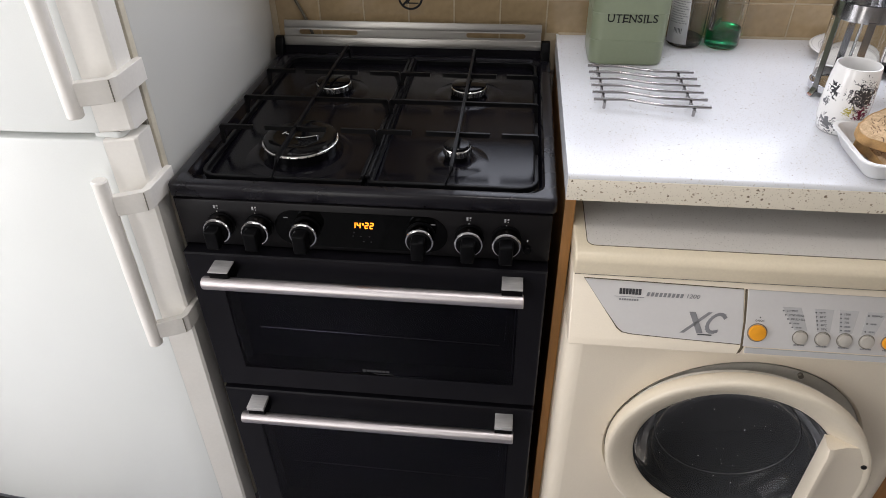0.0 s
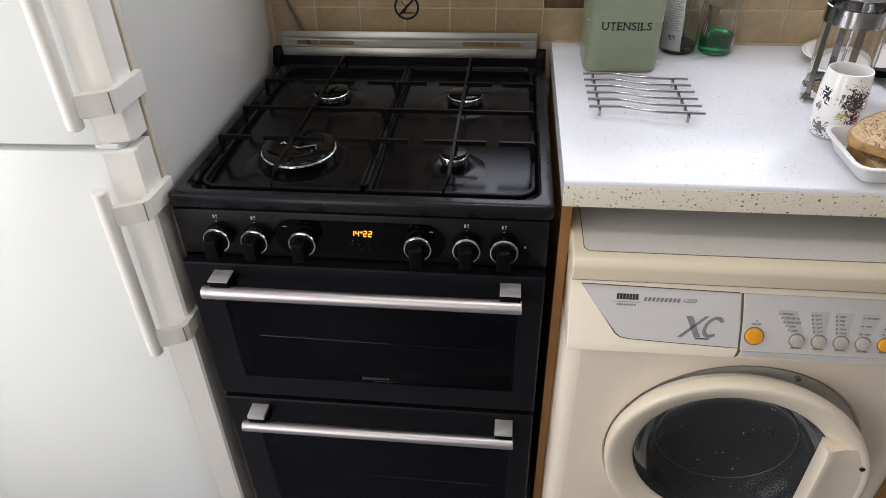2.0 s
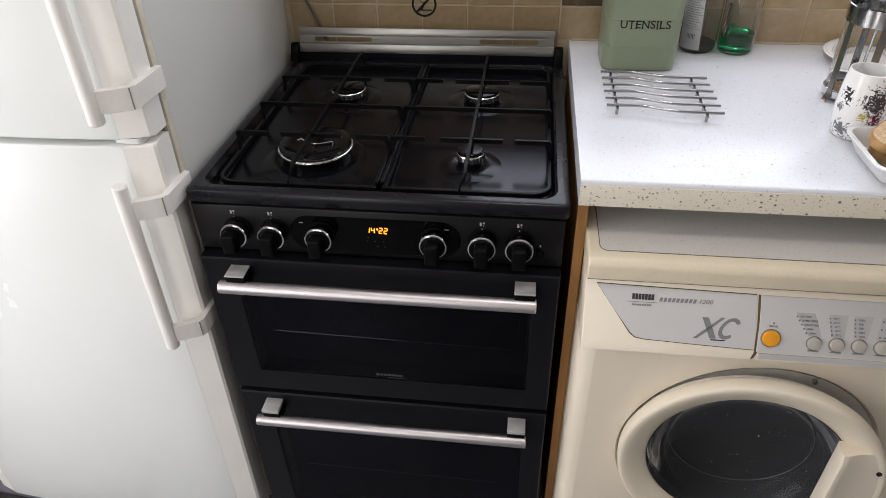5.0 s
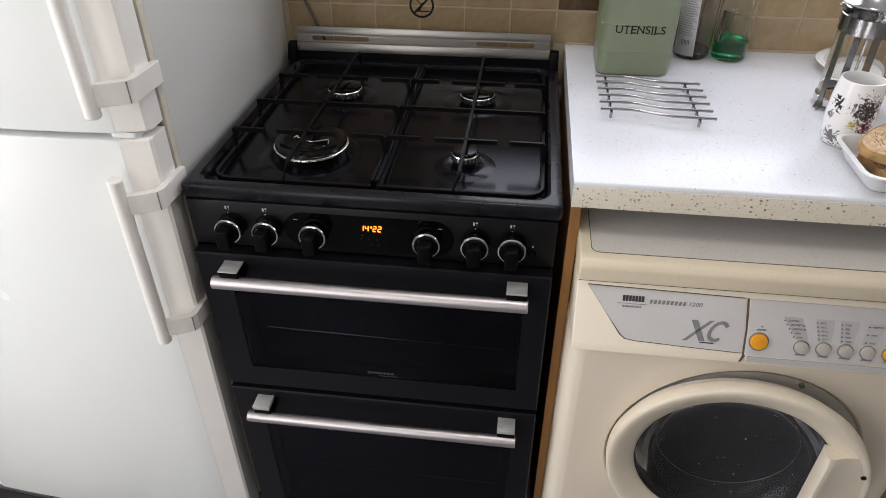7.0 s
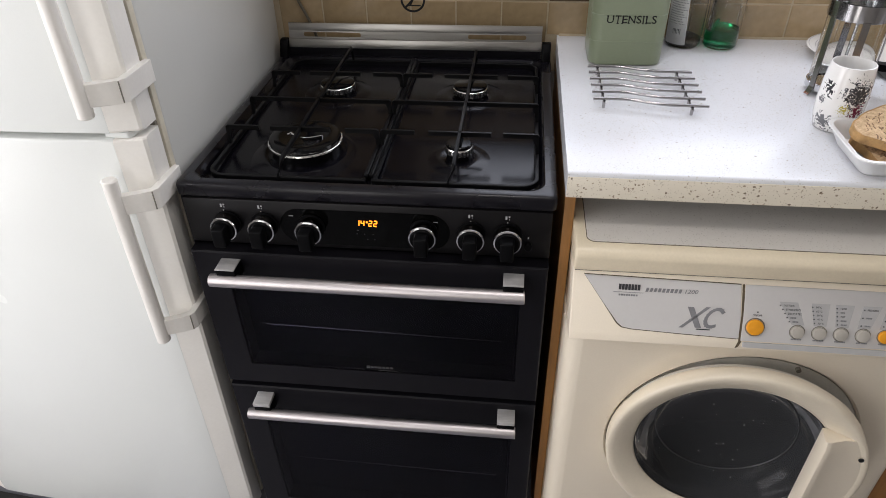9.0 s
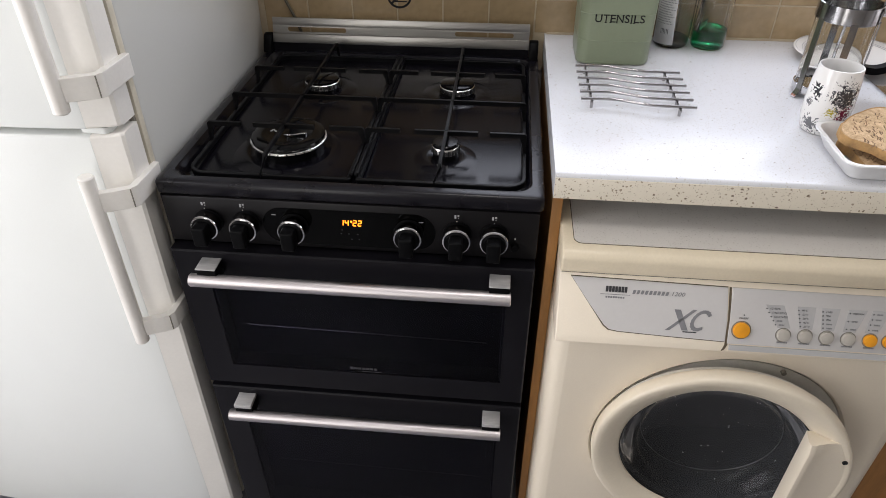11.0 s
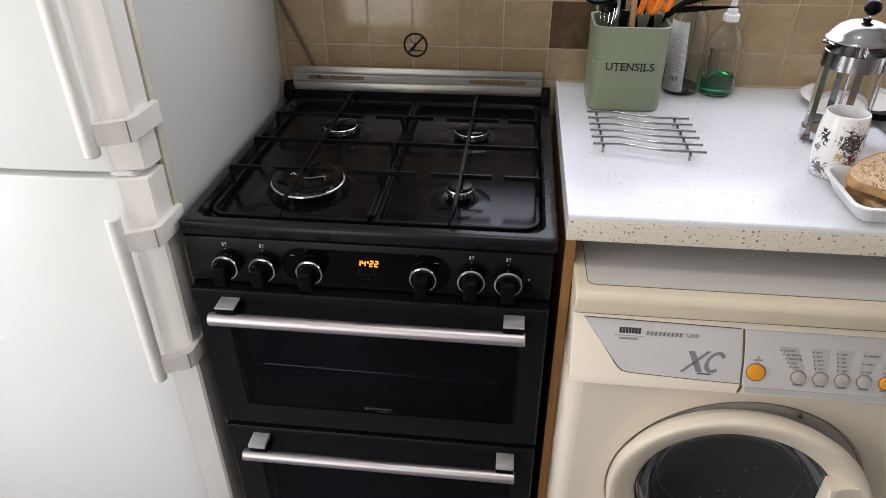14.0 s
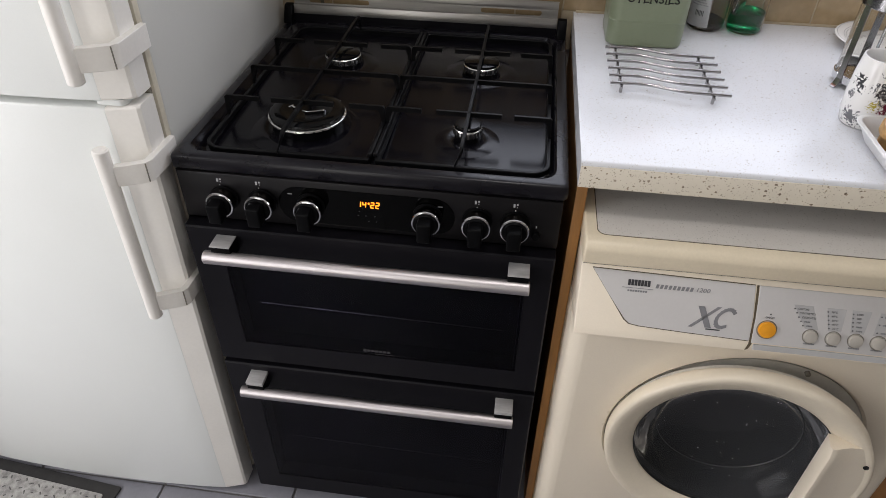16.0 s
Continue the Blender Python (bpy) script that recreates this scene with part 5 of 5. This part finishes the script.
def mug(x, y, mat, label, tall=1.0):
    g = thing("mug", (x, y, WZ), label, "mug", "mugs on the worktop")
    outer = [(0.030, 0.0005), (0.033, 0.003), (0.0375, 0.022), (0.0385, 0.045), (0.0372, 0.075), (0.0345, 0.098), (0.0338, 0.101), (0.0318, 0.1012), (0.0312, 0.099), (0.034, 0.075), (0.0355, 0.045), (0.033, 0.012), (0, 0.008)]
    part("body", lathe([(0, 0.0005)] + [(r * 0.925, h * tall) for r, h in outer], (x, y, WZ), seg=48), mat, g, "", 60)
    h = curve_points([(x + 0.016, y + 0.031, WZ + 0.083), (x + 0.022, y + 0.050, WZ + 0.085), (x + 0.028, y + 0.062, WZ + 0.062), (x + 0.024, y + 0.054, WZ + 0.034), (x + 0.017, y + 0.033, WZ + 0.025)])
    part("handle", tube(h, 0.0055, 12), CHINA, g, "curved white handle")
    return g


UX, UY = 1.037, 0.186
GREYP, BLACKP, WINE, OLIVE = (0.16, 0.16, 0.17), (0.04, 0.04, 0.045), (0.16, 0.02, 0.045), (0.42, 0.36, 0.05)
mug(UX, UY, printed_china("floral_china", [
    ((UX + 0.006, UY - 0.037, WZ + 0.066), 0.030, GREYP, 95, 0.67), ((UX + 0.006, UY - 0.036, WZ + 0.068), 0.026, BLACKP, 105, 0.66),
    ((UX + 0.012, UY - 0.036, WZ + 0.038), 0.016, WINE, 120, 0.62), ((UX - 0.010, UY - 0.037, WZ + 0.043), 0.009, OLIVE, 120, 0.60),
    ((UX - 0.031, UY - 0.021, WZ + 0.016), 0.018, GREYP, 100, 0.60), ((UX - 0.033, UY - 0.018, WZ + 0.072), 0.014, BLACKP, 100, 0.64), ((UX - 0.036, UY - 0.010, WZ + 0.050), 0.008, GREYP, 110, 0.60)]),
    "white china mug printed with grey and wine-red flowers", 1.04)
VX, VY = 1.212, 0.272
mug(VX, VY, printed_china("poppy_china", [
    ((VX - 0.026, VY - 0.028, WZ + 0.062), 0.022, (0.62, 0.02, 0.02), 70, 0.50), ((VX - 0.026, VY - 0.029, WZ + 0.062), 0.007, BLACKP, 150, 0.62),
    ((VX - 0.020, VY - 0.031, WZ + 0.012), 0.016, (0.62, 0.03, 0.02), 80, 0.52), ((VX - 0.032, VY - 0.018, WZ + 0.045), 0.010, (0.2, 0.18, 0.10), 150, 0.62)]),
    "white china mug printed with red poppies", 0.86)

# plate with thin rings, behind the coffee maker
plate = thing("plate", (1.195, 0.498, WZ), "white china plate with thin dark rings by the wall", "plate")
part("dish", lathe([(0, 0.006), (0.055, 0.006), (0.062, 0.006), (0.075, 0.011), (0.098, 0.0175), (0.100, 0.019), (0.098, 0.0205), (0.074, 0.0145), (0.060, 0.010), (0, 0.009)], (1.195, 0.498, WZ), seg=64), CHINA, plate, "", 60)
for r, z in ((0.0955, 0.0199), (0.083, 0.0170), (0.079, 0.0160)):
    part("ring", lathe([(r, z), (r + 0.0009, z + 0.0003)], (1.195, 0.498, WZ + 0.0003), seg=64), PRINT_GREY, plate, "", 0)

# cafetiere
CX, CY = 1.088, 0.330
caf = thing("cafetiere", (CX, CY, WZ), "glass and chrome cafetiere with a black handle", "cafetiere")
part("beaker", lathe([(0, 0.010), (0.044, 0.010), (0.0465, 0.014), (0.0470, 0.168), (0.050, 0.176), (0.0485, 0.1765), (0.0452, 0.168), (0.0447, 0.016), (0, 0.0125)], (CX, CY, WZ), seg=48), THIN_CLEAR, caf, "clear glass beaker", 50)
part("band", lathe([(0.0478, 0.132), (0.0492, 0.133), (0.0492, 0.159), (0.0478, 0.160), (0.0474, 0.146), (0.0478, 0.132)], (CX, CY, WZ), seg=48), LID_CHROME, caf, "chrome band", 40)
part("base_band", lathe([(0.0476, 0.008), (0.0492, 0.009), (0.0492, 0.020), (0.0476, 0.021), (0.0474, 0.014), (0.0476, 0.008)], (CX, CY, WZ), seg=48), CHROME, caf, "", 40)
for a in (200, 262, 325, 80):
    ca, sa = math.cos(radians(a)), math.sin(radians(a))
    part("leg", strap([(CX + 0.0495 * ca, CY + 0.0495 * sa, WZ + 0.135), (CX + 0.0495 * ca, CY + 0.0495 * sa, WZ + 0.016), (CX + 0.053 * ca, CY + 0.053 * sa, WZ + 0.006), (CX + 0.058 * ca, CY + 0.058 * sa, WZ + 0.001)], 0.0055, 0.0009, Vector((-sa, ca, 0))), ROD, caf, "flat chrome leg")
lid = part("lid", lathe([(0.0535, 0.177), (0.055, 0.179), (0.0535, 0.1815), (0.0505, 0.183), (0.046, 0.191), (0.036, 0.200), (0.022, 0.2065), (0.008, 0.2085), (0, 0.209)], (CX, CY, WZ), seg=48), LID_CHROME, caf, "polished domed lid", 50)
part("spout", prism([(CX - 0.064, CY - 0.007), (CX - 0.045, CY - 0.02), (CX - 0.045, CY + 0.008)], "z", WZ + 0.172, WZ + 0.178, 0.001), CLEAR, caf)
part("rod", cylinder((CX, CY, WZ + 0.02), (CX + 0.003, CY, WZ + 0.222), 0.0024, 12), CHROME, lid)
part("collar", lathe([(0.0065, 0.207), (0.0065, 0.212), (0, 0.2125)], (CX, CY, WZ), seg=24), BLACK_PLASTIC, lid)
part("plunger_knob", lathe([(0, 0.2155), (0.007, 0.2175), (0.0125, 0.224), (0.0130, 0.230), (0.0100, 0.237), (0.005, 0.2395), (0, 0.240)], (CX + 0.003, CY, WZ), seg=28), BLACK_PLASTIC, lid, "black plunger knob", 60)
part("filter", lathe([(0.0445, 0.014), (0.0445, 0.019), (0, 0.021)], (CX, CY, WZ), seg=40), CHROME, caf)
hp = [(CX + 0.049, CY - 0.006, WZ + 0.147), (CX + 0.072, CY - 0.010, WZ + 0.150), (CX + 0.097, CY - 0.014, WZ + 0.138), (CX + 0.106, CY - 0.016, WZ + 0.100), (CX + 0.096, CY - 0.014, WZ + 0.064), (CX + 0.074, CY - 0.010, WZ + 0.050), (CX + 0.050, CY - 0.006, WZ + 0.050)]
part("handle", strap(curve_points(hp), 0.0085, 0.0058, Vector((0.12, 0.99, 0)).normalized()), BLACK_PLASTIC, caf, "black plastic loop handle", 30)
part("handle_bolt", cylinder((CX + 0.047, CY - 0.012, WZ + 0.147), (CX + 0.060, CY - 0.0145, WZ + 0.148), 0.007, 16), CHROME, caf)

# dish with bread
tub = thing("food_tub", (1.085, 0.085, WZ), "white plastic tub holding slices of bread", "tub")


def tub_mesh():
    def ring(i, z, r):
        return [Vector((x, y, z)) for x, y in rounded(1.003 + i, 1.222 - i, 0.007 + i, 0.150 - i, r, 6)]
    return lofted([ring(0.020, WZ + 0.0005, 0.014), ring(0.017, WZ + 0.003, 0.017), ring(0.004, WZ + 0.027, 0.022), ring(0.0, WZ + 0.029, 0.024), ring(0.0003, WZ + 0.0310, 0.024), ring(0.006, WZ + 0.0310, 0.020), ring(0.0195, WZ + 0.005, 0.014)], True, True)


part("shell", tub_mesh(), WHITE_PLASTIC, tub, "", 40)
CRUMB = material("brown_bread_crumb", (0.72, 0.54, 0.34), 0.9, vary=0.15, scale=120, fine=480, bump=1.0, second=(0.38, 0.235, 0.115))
CRUST = material("bread_crust", (0.46, 0.27, 0.105), 0.7, vary=0.25, scale=50, fine=300, bump=0.6)


def bread(m, label, seed):
    rnd = random.Random(seed)
    b = thing("bread_slice", m.translation, label, "bread", "slices of bread in the tub")
    raw = [(-0.052, -0.055), (0.052, -0.055), (0.056, -0.045), (0.054, 0.0), (0.060, 0.02), (0.062, 0.035), (0.050, 0.052), (0.02, 0.060), (-0.02, 0.060), (-0.050, 0.052), (-0.062, 0.035), (-0.060, 0.02), (-0.054, 0.0), (-0.056, -0.045), (-0.052, -0.055)]
    line = [(p.x + rnd.uniform(-0.0008, 0.0008), p.y + rnd.uniform(-0.0008, 0.0008)) for p in curve_points([(x, y, 0) for x, y in raw], 4)[:-1]]

    def ring(k, z):
        return [m @ Vector((x * k, y * k, z)) for x, y in line]
    part("crust", lofted([ring(0.96, 0.0005), ring(0.99, 0.0), ring(1.0, 0.002), ring(1.0, 0.0125), ring(0.99, 0.0141), ring(0.96, 0.0136)], False, False), CRUST, b, "browned crust", 60)
    part("crumb", lofted([ring(0.962, 0.0008), ring(0.962, 0.0136)], True, True), CRUMB, b, "seeded brown crumb", 30)
    seeds = []
    for i in range(190):
        a, r = rnd.uniform(0, 6.28), 0.056 * math.sqrt(rnd.random())
        x, y = r * math.cos(a), r * math.sin(a)
        s = rnd.uniform(0.0005, 0.0015)
        seeds.append(moved(box(-s * 2.3, s * 2.3, -s * 0.55, s * 0.55, -0.0004, 0.0003), m @ Matrix.Translation((x, y, 0.0137)) @ Matrix.Rotation(rnd.uniform(-0.6, 0.6) + 0.5, 4, "Z")))
    tagged(part("seeds", joined(*seeds), SEED, b, "dark seeds and pores", 0), kind="stuff")


bread(pose(1.080, 0.078, WZ + 0.0075, 2, 2, 5) @ Matrix.Diagonal((0.82, 0.80, 0.95, 1)), "smaller slice of seeded brown bread lying in the tub", 3)
bread(pose(1.092, 0.082, WZ + 0.0335, 5, -3, 40) @ Matrix.Diagonal((1.06, 1.06, 0.95, 1)), "slice of seeded brown bread on top of another", 5)

# round ceiling lamp
clamp = thing("ceiling_light", (0.54, -0.28, 2.4), "round white ceiling light in the kitchen", "ceiling light")
part("base", lathe([(0, 2.3995), (0.16, 2.3995), (0.165, 2.385), (0.16, 2.375), (0, 2.375)], (0.54, -0.28, 0)), WHITE_PLASTIC, clamp)
part("diffuser", lathe([(0.155, 2.3748), (0.155, 2.35), (0.13, 2.325), (0.08, 2.312), (0, 2.308)], (0.54, -0.28, 0)), CHINA, clamp)

# ---------------- on the wall, on the floor ----------------
sign = thing("wall_sticker", (0.297, WALL, 1.013), "round black no-burning sticker on the tiles", "sticker")
SM = on_front(0.297, WALL - 0.0022, 1.013)
part("ring", moved(lathe([(0.0225, -0.0004), (0.0225, 0.0004), (0.0270, 0.0004), (0.0270, -0.0004), (0.0225, -0.0004)], seg=48), SM), INK, sign, "", 0)
part("slash", moved(box(-0.0235, 0.0235, -0.0022, 0.0022, -0.0004, 0.0005), SM @ Matrix.Rotation(radians(45), 4, "Z")), INK, sign, "", 0)
part("symbol", joined(moved(box(-0.016, 0.016, -0.0013, 0.0013, -0.0004, 0.0004), SM @ Matrix.Translation((0.001, -0.0125, 0))),
                      moved(box(-0.009, 0.009, -0.0024, 0.0024, -0.0004, 0.00035), SM @ Matrix.Translation((-0.002, -0.003, 0)) @ Matrix.Rotation(radians(62), 4, "Z")),
                      moved(box(-0.008, 0.008, -0.0008, 0.0008, -0.0004, 0.0003), SM @ Matrix.Translation((-0.006, 0.006, 0)) @ Matrix.Rotation(radians(-50), 4, "Z"))), INK, sign, "", 0)
tagged(part("gas_hose", tube(curve_points([(-0.016, 0.594, 1.160), (0.010, 0.596, 1.090), (0.040, 0.597, 1.018), (0.068, 0.595, 0.955), (0.085, 0.592, 0.90)]), 0.0032, 10), CABLE_GREY, None), "thin grey cable running down the tiles behind the cooker", "cable")

mat_ = thing("doormat", (-0.62, -0.36, 0.0), "grey ribbed doormat with a dark rubber edge", "doormat")
MM = Matrix.Translation((-0.322, -0.058, 0)) @ Matrix.Rotation(radians(-5.5), 4, "Z")
part("backing", moved(prism(rounded(-0.62, 0.0, -0.42, 0.0, 0.004), "z", 0.0005, 0.006, 0.001), MM), MAT_EDGE, mat_, "dark rubber edge")
pile = part("pile", moved(prism(rounded(-0.592, -0.028, -0.392, -0.028, 0.004), "z", 0.006, 0.0092, 0.001), MM), MAT_PILE, mat_, "light grey pile")
rnd = random.Random(11)
flecks_ = []
for i in range(30):
    for j in range(16):
        x, y = -0.04 - i * 0.0185 + rnd.uniform(-0.003, 0.003), -0.04 - j * 0.022 + rnd.uniform(-0.004, 0.004)
        s = rnd.uniform(0.0025, 0.0065)
        flecks_.append(moved(box(-s, s, -0.0014, 0.0014, 0.0088, 0.0096), MM @ Matrix.Translation((x, y, 0)) @ Matrix.Rotation(radians(25 if (i + j) % 2 else -50) + rnd.uniform(-0.3, 0.3), 4, "Z")))
tagged(part("dark_tufts", joined(*flecks_), MAT_FLECK, mat_, "dark woven flecks", 0), kind="stuff")

# ---------------- tiles ----------------
PITCH, ZB = 0.0986, 1.012


def tile_mesh(w, h, d, axis):
    bm = box(-w / 2, w / 2, -d / 2, d / 2, -h / 2, h / 2, 0.0011, 1) if axis == "y" else box(-w / 2, w / 2, -h / 2, h / 2, -d / 2, d / 2, 0.0012, 1)
    me = bpy.data.meshes.new("tile")
    bm.to_mesh(me)
    bm.free()
    return me


def lay(me, mat, parent, at, rng, tip, name="tile"):
    o = new(name, me)
    if not me.materials:
        me.materials.append(mat)
    o.parent = parent
    o.matrix_basis = Matrix.Translation(at) @ Euler((rng.uniform(-tip, tip), rng.uniform(-tip, tip) * 0.3, rng.uniform(-tip, tip))).to_matrix().to_4x4()
    return o


rng = random.Random(4)
full = tile_mesh(PITCH - 0.0032, 0.0970, 0.006, "y")
dark_me = tile_mesh(PITCH - 0.0032, 0.0970, 0.0062, "y")
top_cut = tile_mesh(PITCH - 0.0032, 0.0245, 0.006, "y")
low = tile_mesh(PITCH - 0.0032, 0.0675, 0.006, "y")
for i in range(0, 15):
    x = 0.0945 + PITCH * (i - 0.5)
    if x + PITCH / 2 > 1.45:
        break
    under = x + PITCH / 2 > BX0          # beneath the window
    for j in range(-1, 2 if under else 3):
        z = ZB + 0.05 + 0.1 * j
        dark = (j == 0 and i == 6) or (j == 1 and i == 2)
        if j == -1 and x > 0.62:
            lay(low, TILE, wall_back, (x, WALL + 0.001, 0.9765), rng, 0.004)
        else:
            lay(dark_me if dark else (top_cut if j == 1 and under else full), TILE_DARK if dark else TILE, wall_back, (x, WALL + 0.001, z - (0.0365 if j == 1 and under else 0)), rng, 0.004)
ft = tile_mesh(0.304, 0.304, 0.006, "z")
for i in range(-3, 9):
    for j in range(-7, 2):
        x, y = 0.08 - 0.1545 + 0.309 * i, 0.12 + 0.309 * j
        if X0 + 0.15 < x < X1 - 0.15 and Y0 + 0.15 < y < 0.45:
            lay(ft, FLOOR_TILE, floor, (x, y, -0.003), rng, 0.0008, "floor_tile")
